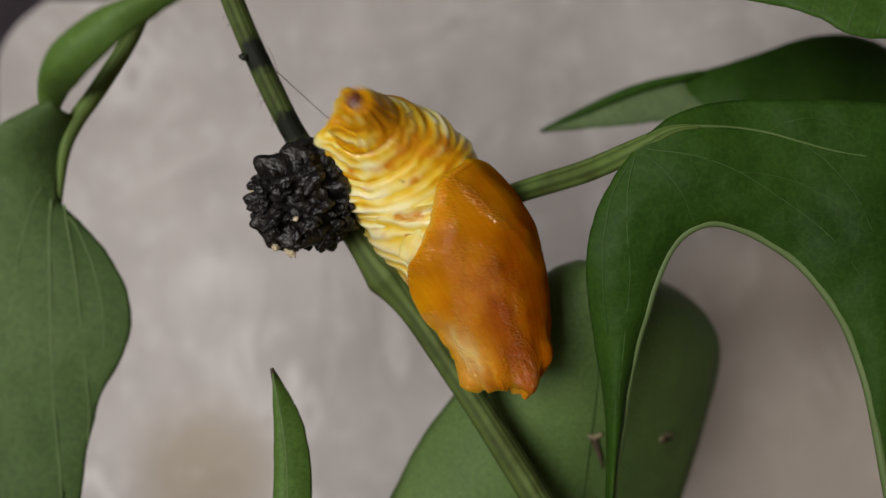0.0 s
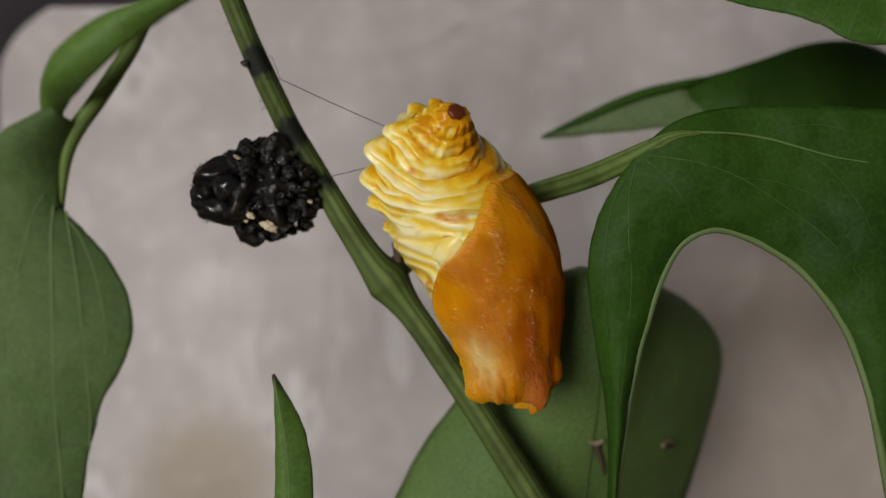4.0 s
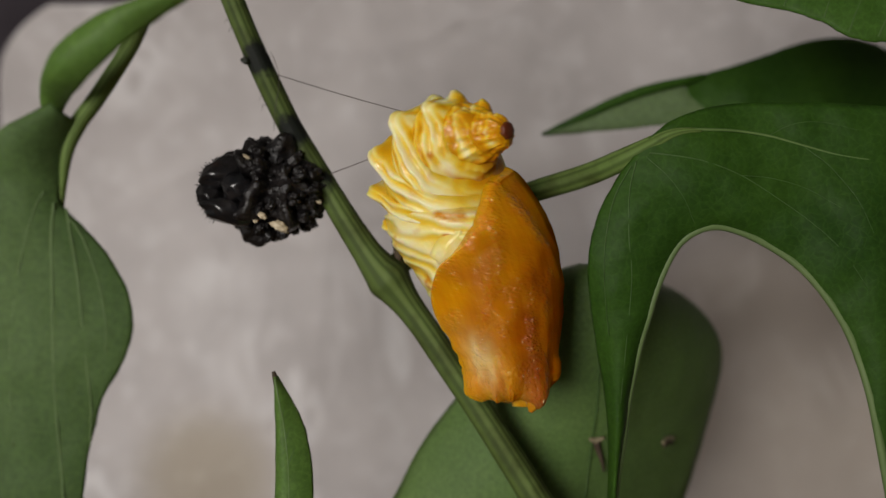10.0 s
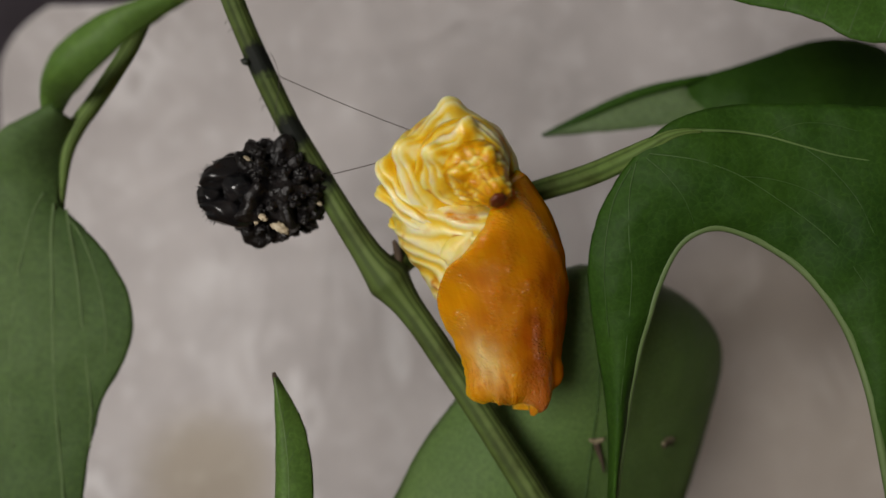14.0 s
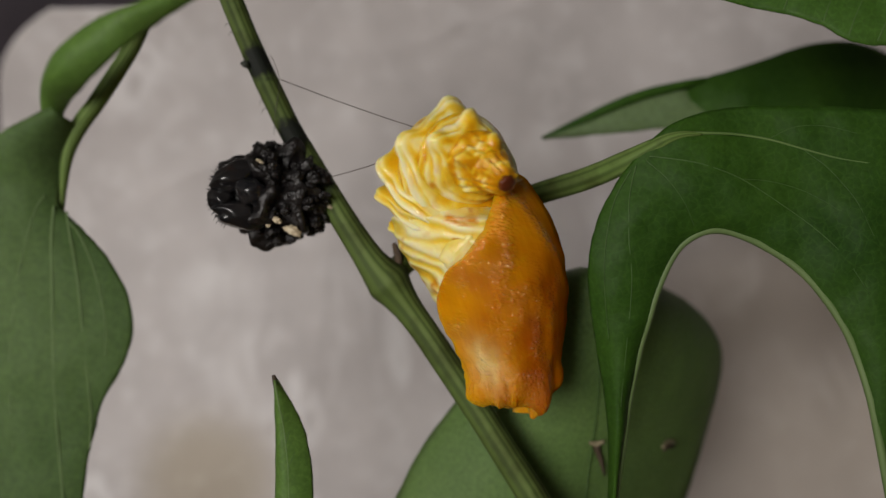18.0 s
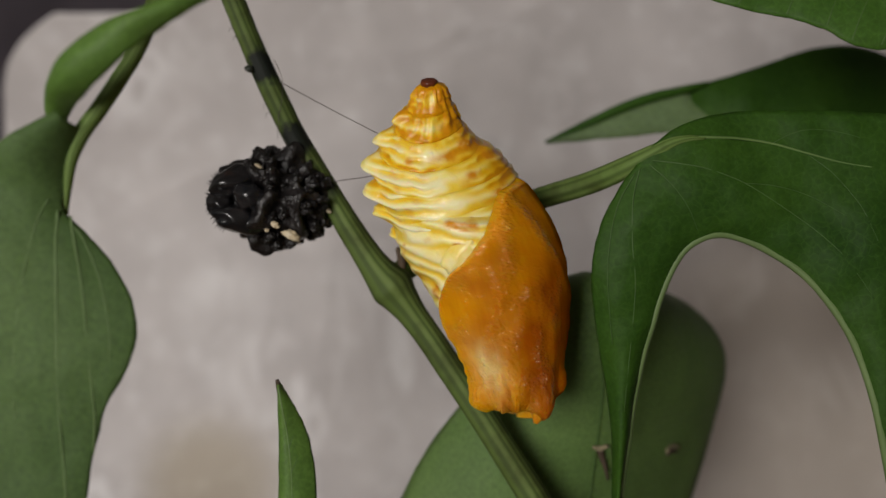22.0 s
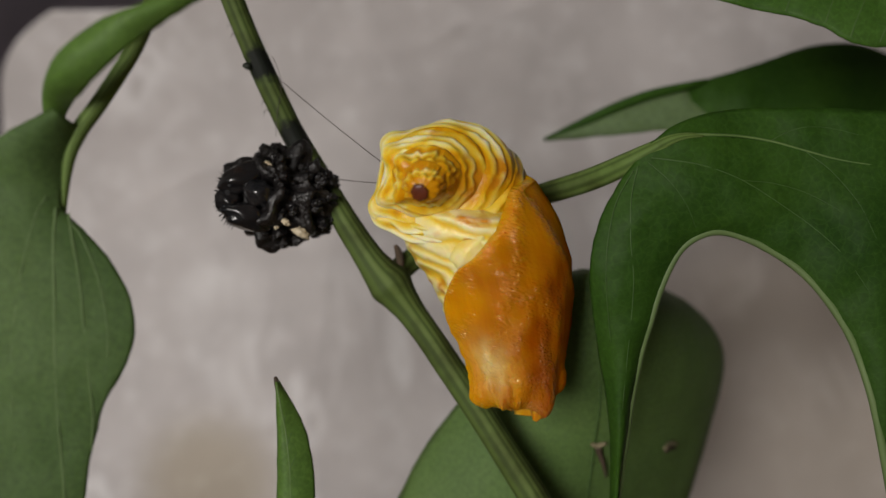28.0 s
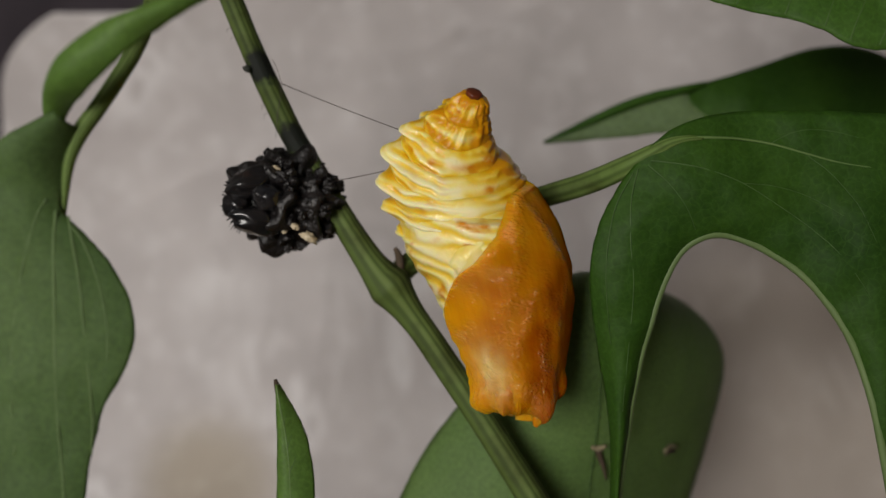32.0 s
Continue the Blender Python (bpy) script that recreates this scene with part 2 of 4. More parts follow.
def sheet_surface():
    """White tissue paper: soft grey mottling, faint creases drawn pale, a tea-coloured stain, a painted warm shade and
    two specks.
    """
    m, t, b = nodes_of("white_tissue")
    v = coords(t)
    col = ramp(t, noise_node(t, v, 75.0, 6.0, 0.62), [(0.3, (0.404, 0.376, 0.373)), (0.7, (0.525, 0.493, 0.488))])
    spots = ramp(t, noise_node(t, v, 260.0, 4.0, 0.6), [(0.52, (0, 0, 0)), (0.70, (1, 1, 1))])
    col = mix(t, mix(t, 0.45, spots, (0, 0, 0)), col, (0.63, 0.609, 0.61))
    # Pale lines paint in creases as if they caught the light.
    lines = ramp(t, noise_node(t, coords(t, (1, 1, 0.4)), 55.0, 4.0, 0.6, 0.8), [(0.455, (0, 0, 0)), (0.5, (1, 1, 1)), (0.545, (0, 0, 0))])
    here = ramp(t, noise_node(t, v, 42.0, 2.0), [(0.48, (0, 0, 0)), (0.60, (0.9, 0.9, 0.9))])
    col = mix(t, mix(t, 1.0, lines, here, "MULTIPLY"), col, (0.672, 0.652, 0.654))
    # The widest tint, at the right, paints in the big leaf's brownish shade.
    for (x, z), size, tint, weight in (((-29.5, -29.5), 13.0, (0.34, 0.27, 0.15), 0.5), ((46.0, -18.0), 36.0, (0.50, 0.43, 0.35), 0.6), ((46.4, -20.6), 0.75, (0.19, 0.165, 0.15), 0.8), ((-7.6, 18.2), 0.7, (0.21, 0.185, 0.17), 0.7), ((40.6, -23.9), 0.6, (0.24, 0.21, 0.19), 0.5)):
        d = t.nodes.new("ShaderNodeVectorMath")
        d.operation = "DISTANCE"
        d.inputs[1].default_value = (x * MM, 0, z * MM)
        link(t, v, d.inputs[0])
        k = t.nodes.new("ShaderNodeMapRange")
        k.interpolation_type = "SMOOTHERSTEP"
        k.inputs["From Min"].default_value, k.inputs["From Max"].default_value = size * 0.25 * MM, size * MM
        k.inputs["To Min"].default_value, k.inputs["To Max"].default_value = weight, 0.0
        link(t, d.outputs["Value"], k.inputs["Value"])
        col = mix(t, k.outputs["Result"], col, tint)
    link(t, col, b.inputs["Base Color"])
    b.inputs["Roughness"].default_value = 0.6
    bump(t, b, [(noise_node(t, v, 60.0, 3.0), 0.15, 1.2), (noise_node(t, v, 420.0, 4.0), 0.15, 0.25)])
    return m


M_SHEET = sheet_surface()
M_PLASTER = surface("plaster", [(0.3, (0.74, 0.72, 0.68)), (0.7, (0.82, 0.80, 0.76))], 4.0, 0.8, bumps=[(60.0, 0.3, 2.0)])
M_DARK_WALL = surface("dark_wall", [(0.3, (0.16, 0.14, 0.17)), (0.7, (0.24, 0.21, 0.25))], 14.0, 0.8, bumps=[(90.0, 0.3, 1.0)])
M_WOOD = surface("table_wood", [(0.3, (0.16, 0.10, 0.055)), (0.7, (0.28, 0.18, 0.10))], 9.0, 0.5, stretch=(1, 9, 1), bumps=[(60.0, 0.3, 0.4)])
M_FLOOR = surface("floor_boards", [(0.3, (0.20, 0.15, 0.10)), (0.7, (0.30, 0.23, 0.16))], 5.0, 0.6, stretch=(1, 7, 1))


# ---- mesh helpers ----
def finish(bm, name, material, smooth=True):
    me = bpy.data.meshes.new(name)
    bmesh.ops.recalc_face_normals(bm, faces=bm.faces)
    bm.to_mesh(me)
    bm.free()
    me.materials.append(material)
    if smooth:
        for p in me.polygons:
            p.use_smooth = True
    return me


def thing(name, at, label, category, group="", kind=""):
    """An empty at a place given in millimetres."""
    ob = new(name)
    ob.empty_display_size = 0.002
    ob.location = ORIGIN + Vector(at) * MM
    return tagged(ob, label, category, group, kind)


def part(name, bm, material, parent, label="", smooth=True):
    ob = new(name, finish(bm, name, material, smooth))
    ob.parent = parent
    return tagged(ob, label)


def spline(pts, n):
    """n places along a smooth curve through the points (any number of values each)."""
    p = [np.array(q, float) for q in pts]
    p = [2 * p[0] - p[1]] + p + [2 * p[-1] - p[-2]]
    out = []
    for k in range(n):
        u = k / (n - 1) * (len(p) - 3)
        i = min(int(u), len(p) - 4)
        f = u - i
        a, b, c, d = p[i:i + 4]
        out.append(0.5 * (2 * b + (c - a) * f + (2 * a - 5 * b + 4 * c - d) * f * f + (3 * b - a - 3 * c + d) * f ** 3))
    return out


def grid_mesh(bm, rows, close=False):
    """Quads between rows of places in millimetres; returns the vertices."""
    vs = [[bm.verts.new(Vector(q) * MM) for q in r] for r in rows]
    n = len(rows[0])
    for a, b in zip(vs, vs[1:]):
        for i in range(n if close else n - 1):
            j = (i + 1) % n
            bm.faces.new((a[i], a[j], b[j], b[i]))
    return vs


def tube(bm, pts, n=40, around=16, ridges=0, depth=0.0, seed=0):
    """A closed tube through (x, y, z, radius) in millimetres, with shallow lengthwise ridges; the corners carry their place round and along it."""
    line = spline(pts, n)
    layer = bm.verts.layers.float_vector.get("round") or bm.verts.layers.float_vector.new("round")
    rows, marks = [], []
    side = None
    length = 0.0
    for k, q in enumerate(line):
        a, b = line[max(k - 1, 0)][:3], line[min(k + 1, n - 1)][:3]
        d = Vector(b - a).normalized()
        if side is None:
            side = d.orthogonal().normalized()
        side = (side - d * side.dot(d)).normalized()
        other = d.cross(side)
        if k:
            length += float(np.linalg.norm(q[:3] - line[k - 1][:3]))
        row, mark = [], []
        for i in range(around):
            f = 2 * math.pi * i / around
            r = q[3] * (1 + depth * math.cos(ridges * f + 0.25 * math.sin(length * 0.3)) + 0.025 * noise.noise(Vector((i * 0.7, length * 0.25, seed))))
            row.append(Vector(q[:3]) + (side * math.cos(f) + other * math.sin(f)) * r)
            mark.append(Vector((math.cos(f) * 2.2, math.sin(f) * 2.2, length * 0.02)))
        rows.append(row)
        marks.append(mark)
    vs = grid_mesh(bm, rows, True)
    for row, mark in zip(vs, marks):
        for v, c in zip(row, mark):
            v[layer] = c
    bm.faces.new(vs[0][::-1])
    bm.faces.new(vs[-1])
    return bm


def blob(bm, at, size, turn=(0, 0, 0), level=2, rough=0.0, scale=1.0, seed=0.0):
    """A rounded lump in millimetres, uneven by rough."""
    made = bmesh.ops.create_icosphere(bm, subdivisions=level, radius=1.0)["verts"]
    m = Matrix.LocRotScale(Vector(at), Euler([radians(a) for a in turn]), Vector(size))
    for v in made:
        k = 1 + rough * noise.noise(v.co * scale + Vector((seed, seed * 1.7, 0)))
        v.co = (m @ (v.co * k)) * MM
    return made


# ---- room ----
def box(bm, a, b):
    """A box between two corners, in metres."""
    bmesh.ops.create_cube(bm, size=1.0, matrix=Matrix.LocRotScale((Vector(a) + Vector(b)) / 2, None, Vector(b) - Vector(a)))
    return bm


def setting(name, boxes, material, label, category):
    bm = bmesh.new()
    for a, b in boxes:
        box(bm, a, b)
    return tagged(new(name, finish(bm, name, material, False)), label, category, "", "structure")


wx, wy, wz = WINDOW.x, WINDOW.y - 0.01, WINDOW.z
hw, hh = WINDOW_W / 2 + 0.01, WINDOW_H / 2 + 0.01
setting("floor", [((-0.9, wy, -0.05), (1.0, 1.2, 0.0))], M_FLOOR, "plain brown board floor under the table", "floor")
setting("ceiling", [((-0.9, wy, 2.2), (1.0, 1.2, 2.26))], M_PLASTER, "plain white plaster ceiling", "ceiling")
setting("wall_north", [((-0.9, 1.2, -0.05), (1.0, 1.3, 2.26))], M_DARK_WALL, "dark grey wall behind the white sheet", "wall")
setting("wall_east", [((1.0, wy - 0.1, -0.05), (1.1, 1.3, 2.26))], M_PLASTER, "plain white plaster wall", "wall")
setting("wall_west", [((-1.0, wy - 0.1, -0.05), (-0.9, 1.3, 2.26))], M_PLASTER, "plain white plaster wall", "wall")
setting("wall_south", [((-0.9, wy - 0.1, -0.05), (wx - hw, wy, 2.26)), ((wx + hw, wy - 0.1, -0.05), (1.0, wy, 2.26)), ((wx - hw, wy - 0.1, -0.05), (wx + hw, wy, wz - hh)), ((wx - hw, wy - 0.1, wz + hh), (wx + hw, wy, 2.26))], M_PLASTER, "plain white plaster wall with a small window opening", "wall")


def table():
    top = ORIGIN.z + TABLE_Z * MM
    ob = tagged(new("table"), "plain brown wooden table under the plant", "table")
    ob.location = (0, 0.1, 0)
    part("tabletop", box(bmesh.new(), (-0.46, -0.35, top - 0.03), (0.5, 0.35, top)), M_WOOD, ob, "", False)
    for x in (-0.42, 0.45):
        for y in (-0.3, 0.3):
            part("leg", box(bmesh.new(), (x - 0.025, y - 0.025, 0.0), (x + 0.025, y + 0.025, top - 0.03)), M_WOOD, ob, "", False)
    return ob


table()


# ---- white sheet ----
# soft creases: middle, direction, height
CREASES = ((-15.0, -6.0, 0.15, 0.99, 0.35), (-17.5, -14.0, -0.3, 0.95, 0.25), (-33.0, 8.0, 0.9, 0.44, 0.22), (-14.0, 12.0, -0.5, 0.87, 0.25), (4.0, 26.0, 0.97, 0.24, 0.4), (-30.0, -12.0, 0.6, 0.8, 0.2), (26.0, 22.0, 0.9, -0.44, 0.25), (40.0, -5.0, 0.3, 0.95, 0.2))


SHEET_Y, SHEET_SIZE = 84.0, 1.40


def white_sheet():
    """A crumpled sheet of tissue standing on the table, with a rounded, sloping upper corner."""
    bm = bmesh.new()
    n_x, n_z = 220, 150
    left, right, low = -55.9, 88.0, TABLE_Z / SHEET_SIZE
    rows = []
    for j in range(n_z + 1):
        f = j / n_z
        row = []
        for i in range(n_x + 1):
            g = i / n_x
            x = left + (right - left) * g
            top = 27.8 + min(12.0, 0.3 * max(0.0, x + 37.0))
            z = low + (top - low) * f
            x += (1 - g) ** 8 * (3.0 * max(0.0, (z + 5) / 25.0) + 6.0 * max(0.0, (z - 18) / 9.3) ** 2.6) + (0.5 * noise.noise(Vector((z * 0.12, 3, 1))) if i == 0 else 0)
            p = Vector((x, 0, z)) * 0.045
            y = 2.4 * noise.noise(p * 0.8) + 0.35 * abs(noise.noise(p * 2.3 + Vector((5, 0, 2)))) - 0.007 * max(0.0, z + 12) ** 2
            for cx, cz, dx, dz, deep in CREASES:
                off = (x - cx) * dz - (z - cz) * dx + 1.6 * noise.noise(Vector((x * 0.2, z * 0.2, cx)))
                y -= 0.45 * deep * math.exp(-(off / 0.9) ** 2) * math.exp(-(((x - cx) * dx + (z - cz) * dz) / 13.0) ** 2)
            row.append((x, y, z))
        rows.append(row)
    grid_mesh(bm, rows)
    ob = new("paper_sheet", finish(bm, "paper_sheet", M_SHEET))
    ob.location = ORIGIN + Vector((0, SHEET_Y, 0)) * MM
    ob.scale = (SHEET_SIZE,) * 3
    s = ob.modifiers.new("thickness", "SOLIDIFY")
    s.thickness = 0.25 * MM
    return tagged(ob, "crumpled white tissue sheet with a tea-coloured stain behind the plant", "paper", "", "structure")


white_sheet()

# ---- plant ----
plant = thing("vine_plant", (0, 0, TABLE_Z), "green climbing vine with a slender stem and smooth leaves", "plant")
BASE = Vector((0, 0, TABLE_Z))


def from_base(pts):
    """Plan places, as offsets from the plant's foot."""
    return [(p[0], p[1], p[2] - TABLE_Z, *p[3:]) for p in pts]


STEM_LINE = [(-24.58, 5, 36.6, 1.059), (-21.88, 5, 28.66, 1.059), (-19.71, 5, 23.36, 1.059), (-18.49, 5, 20.39, 1.059), (-17.22, 5, 17.43, 1.086), (-15.57, 5, 13.93, 1.112), (-13.93, 5, 10.65, 1.112), (-11.5, 5, 6.67, 1.112), (-9.22, 5, 2.81, 1.218), (-7.1, 5, -0.48, 1.377), (-5.93, 5, -2.07, 1.695), (-4.98, 5, -3.18, 2.066), (-4.13, 5, -4.29, 1.695), (-3.02, 5, -5.77, 1.377), (-1.48, 5, -7.89, 1.298), (0.85, 5, -11.34, 1.298), (3.5, 5, -15.31, 1.298), (6.14, 5, -19.44, 1.351), (8.69, 5, -23.47, 1.43), (11.71, 5, -28.55, 1.536), (14.62, 5, -34.91, 1.589), (15.0, 6.0, -50.0, 1.7)]
part("stem", tube(bmesh.new(), from_base(STEM_LINE), 150, 28, 5, 0.03), M_STEM, plant)


bm = bmesh.new()
blob(bm, Vector((-18.15, 3.9, 17.06)) - BASE, (0.42, 0.3, 0.34), rough=0.5, seed=2)
part("bud_scale", bm, M_SILK_PAD, plant, "tiny black bud on the stem")
part("stub", tube(bmesh.new(), from_base([(-4.45, 5, -2.6, 0.424), (-4.05, 5.5, -1.28, 0.426), (-4.18, 6, -0.21, 0.375), (-4.52, 6.4, 0.48, 0.215)]), 16, 10, 3, 0.1), M_TWIG, plant, "short dark brown broken stub at the node")
for k, (x, z, l) in enumerate(((-16.73, 13.73, 0.35), (-16.52, 12.94, 0.5), (-19.94, 20.84, 0.3), (-19.57, 20.05, 0.3))):
    part("hair", tube(bmesh.new(), from_base([(x + 0.6, 4.4, z, 0.035), (x, 4.2, z + 0.1, 0.03), (x - 0.1, 4.0, z - l, 0.015)]), 8, 6), M_SILK, plant)


def blade(name, a, b, material, parent, bulge=0.0, fold=0.5, wave=0.5, seed=0, n=90, m=36, label="", thick=0.22):
    """A leaf blade between two edges; bulge pushes its fold line towards the viewer's side, wave makes it uneven. Returns it and its places."""
    ea, eb = spline(from_base(a), n), spline(from_base(b), n)
    rows = []
    for k, (p, q) in enumerate(zip(ea, eb)):
        row = []
        for i in range(m):
            f = i / (m - 1)
            v = Vector(p + (q - p) * f)
            hump = f / fold if f < fold else (1 - f) / (1 - fold)
            hump = math.sin(hump * math.pi / 2) ** 0.8
            v.y -= bulge * hump
            v.y += wave * (noise.noise(Vector((v.x * 0.11, v.z * 0.11, seed))) + 0.35 * noise.noise(Vector((v.x * 0.4, v.z * 0.4, seed + 7))))
            row.append(v)
        w = 0.10 * noise.noise(Vector((k * 0.18, seed, 0))) + 0.06 * noise.noise(Vector((k * 0.5, seed, 4)))
        row[0] = row[0] + (row[0] - row[1]).normalized() * w
        row[-1] = row[-1] + (row[-1] - row[-2]).normalized() * w
        rows.append(row)
    bm = bmesh.new()
    grid_mesh(bm, rows)
    ob = part(name, bm, material, parent, label)
    s = ob.modifiers.new("thickness", "SOLIDIFY")
    s.thickness, s.offset = thick * MM, 0.0
    return ob, rows


def vein(leaf, rows, line, r, material=None, out=0.08, name="vein", taper=0.6):
    """A raised vein on a blade, along (lengthwise, crosswise) shares of it."""
    pts = []
    n, m = len(rows), len(rows[0])
    ks = spline(line, 26)
    for j, (u, v) in enumerate(ks):
        x, y = min(max(u, 0), 1) * (n - 1), min(max(v, 0), 1) * (m - 1)
        i, k = min(int(x), n - 2), min(int(y), m - 2)
        fx, fy = x - i, y - k
        q = (rows[i][k] * (1 - fx) + rows[i + 1][k] * fx) * (1 - fy) + (rows[i][k + 1] * (1 - fx) + rows[i + 1][k + 1] * fx) * fy
        pts.append((q.x, q.y - out, q.z, r * (1 - taper * j / 25)))
    return part(name, tube(bmesh.new(), pts, 60, 8), material or M_VEIN, leaf)


def drape(rows, pts, out=0.05):
    """Plan places (and radii) laid onto a blade."""
    net = np.array([tuple(v) for row in rows for v in row])
    laid = []
    for p in from_base(pts):
        near = np.argsort((net[:, 0] - p[0]) ** 2 + (net[:, 2] - p[2]) ** 2)[:5]
        laid.append((p[0], float(net[near, 1].min()) - out, p[2], *p[3:]))
    return laid


def drawn_vein(leaf, rows, pts, r, material, out=0.10, name="vein", taper=0.6):
    """A raised vein on a blade through plan places."""
    line = [tuple(q) for q in spline(pts, 30)]
    laid = drape(rows, line, out)
    smooth = [(p[0], sum(q[1] for q in laid[max(0, k - 2):k + 3]) / len(laid[max(0, k - 2):k + 3]), p[2], r * (1 - taper * k / 29)) for k, p in enumerate(laid)]
    return part(name, tube(bmesh.new(), smooth, 60, 8), material, leaf)


# big arching leaf on its stalk
big, rows = blade("leaf", [(15.43, 3, -26.88), (15.2, 2, -18.38), (14.6, 1, -12.6), (13.4, 0, -6.45), (12.85, -1, -1.43), (13.76, -2, 2.98), (16.3, -2, 7.27), (19.82, -2, 10.69), (25, -1, 12.3), (31.42, -1, 12.4), (38.73, -1, 12.1), (49.96, 2, 10.8)],
                  [(15.74, 3, -26.88), (16.25, 2.5, -19.51), (17.05, 1, -12.09), (18.1, -0.5, -6.66), (19.37, -1, -2.42), (21.15, -1, 0.54), (24.26, -1, 1.68), (28.46, -1, 0.15), (32.41, -1, -2.91), (35.97, -1, -8.35), (38.14, -1, -15.76), (40.3, 0, -25.95)],
                  M_LEAF, plant, 1.3, 0.45, 0.8, 3, 120, 44, "broad dark green arching leaf with a pale rim")
drawn_vein(big, rows, [(19.62, -2, 9.52), (21.04, -2, 9.91), (23.23, -2, 9.96), (25.67, -2, 9.91), (28.36, -2, 9.52), (31.29, -2, 8.69), (34.46, -2, 7.81), (38.37, -2, 7.22), (44.27, -1, 6.47)], 0.16, M_VEIN, 0.07, "midrib", 0.75)
drawn_vein(big, rows, [(17.86, -2, 7.96), (19.82, -2, 7.71), (22.5, -2, 7.18), (25.67, -2, 6), (28.85, -2, 4.15), (31.78, -2, 2.1), (34.46, -2, -0.44), (36.9, -2, -3.86)], 0.06, M_VEIN_FINE, 0.09)
drawn_vein(big, rows, [(16.79, -2, 7.27), (16.11, -2, 4.44), (16.01, -2, 1.03), (16.4, -1.5, -2.9), (16.2, -0.5, -7.9), (15.8, 0, -13.95)], 0.06, M_VEIN_FINE, 0.09)
drawn_vein(big, rows, [(16.4, -2, 6.88), (15.03, -2, 4.44), (14.25, -2, 1.51), (14.04, -1.5, -2.41), (14.61, -0.5, -7.9)], 0.05, M_VEIN_FINE, 0.09)
drawn_vein(big, rows, [(28.36, -2, 9.52), (30.56, -2, 10.54), (33, -2, 10.69), (35.92, -2, 10.01)], 0.035, M_VEIN_FINE, 0.09)
drawn_vein(big, rows, [(31.29, -2, 8.69), (33.48, -2, 6.88), (35.44, -2, 4.44), (37.14, -2, 1.03)], 0.035, M_VEIN_FINE, 0.09)
drawn_vein(big, rows, [(25.67, -2, 6), (28.36, -2, 5.81), (31.53, -2, 4.93), (34.46, -2, 3.22)], 0.035, M_VEIN_FINE, 0.09)
drawn_vein(big, rows, [(17.62, -2, 7.61), (19.33, -2, 5.91), (20.79, -2, 3.95), (21.77, -2, 2)], 0.035, M_VEIN_FINE, 0.09)
vein(big, rows, [(0.0, 0.995), (0.25, 0.995), (0.5, 0.995), (0.75, 0.995), (1.0, 0.995)], 0.38, M_VEIN_SOFT, name="leaf_rim", out=-0.05, taper=0.0)
part("petiole", tube(bmesh.new(), from_base([(-5.01, 5.5, -2.61, 1.172), (-2.41, 8, -0.49, 1.095), (3.07, 8, 3.07, 1.04), (8.26, 5, 4.93, 1.007), (13.1, 2, 6.35, 1.024), (16.14, -0.8, 7.63, 0.941), (17.93, -1.7, 8.62, 0.735), (19.5, -2.3, 9.48, 0.486), (20.92, -2.45, 9.85, 0.291), (22.38, -2.45, 9.9, 0.146)]), 60, 18, 5, 0.04, 5), M_PETIOLE, plant)

# leaf behind it with its turned-over tip
upper, rows = blade("leaf", [(26.24, 23, 18.15), (30.31, 23, 19.42), (34.77, 23, 20.76), (40.88, 24, 22.95), (45.8, 25, 23.81), (51.26, 27, 23.19), (59.95, 31, 19.92), (68.54, 34, 14.11)],
                    [(28.21, 23.5, 14.46), (30.44, 23, 13.12), (32.55, 22, 12.05), (38.86, 22, 10.79), (44.32, 23, 9.62), (50.34, 25, 9.15), (58.91, 29, 8.81), (67.96, 33, 8.42)],
                    M_LEAF, plant, 1.2, 0.5, 0.6, 11, 70, 30, "dark green leaf with its tip turned over")
tip, rows2 = blade("leaf_tip", [(11.59, 23, 12.61), (14.94, 22.4, 14.06), (19.3, 22, 15.9), (23.09, 22, 17.16), (26.61, 22.2, 17.95), (29.28, 22.5, 16.54), (30.32, 22.6, 14.97)],
                   [(11.72, 23, 12.42), (15.52, 22, 12.62), (19.23, 21.6, 12.88), (23, 21.6, 13.26), (26.51, 21.8, 13.6), (28.82, 22.2, 13.84), (30.39, 22.4, 14.37)],
                   M_LEAF_UNDER, upper, 0.5, 0.5, 0.3, 17, 60, 20, "pale grey-green underside of the turned-over tip")
part("tip_rim", tube(bmesh.new(), from_base([(11.29, 22.6, 12.43, 0.19), (14.86, 21.8, 13.98, 0.441), (19.19, 21.4, 15.93, 0.565), (22.96, 21.4, 17.31, 0.565), (26.46, 21.6, 18.16, 0.503), (29.4, 22, 18.99, 0.252)]), 40, 10), M_LEAF, upper)

# leaf in the upper corner
corner, rows = blade("leaf", [(18.39, -6, 23.26), (21.92, -6, 20.85), (25.35, -6, 19.87), (28.6, -6, 19.18), (31.16, -6, 18.25), (33.24, -6, 17.04), (35.57, -6, 16.67), (39.75, -6, 16.95), (47.43, -4, 19.1)],
                     [(18.86, -4, 24.81), (22.95, -3, 26.57), (26.65, -2, 27.87), (30.07, -2, 28.85), (33, -2, 29.34), (35.92, -2, 29.34), (38.85, -2, 28.85), (42.76, -2, 27.87), (48.62, -2, 24.45)],
                     M_LEAF_FRESH, plant, 1.0, 0.5, 0.7, 23, 80, 30, "fresh green leaf with a wavy edge")
for u in (0.2, 0.35, 0.5, 0.62, 0.75):
    vein(corner, rows, [(u, 0.03), (u + 0.02, 0.2), (u + 0.07, 0.45)], 0.09, M_VEIN_FINE)

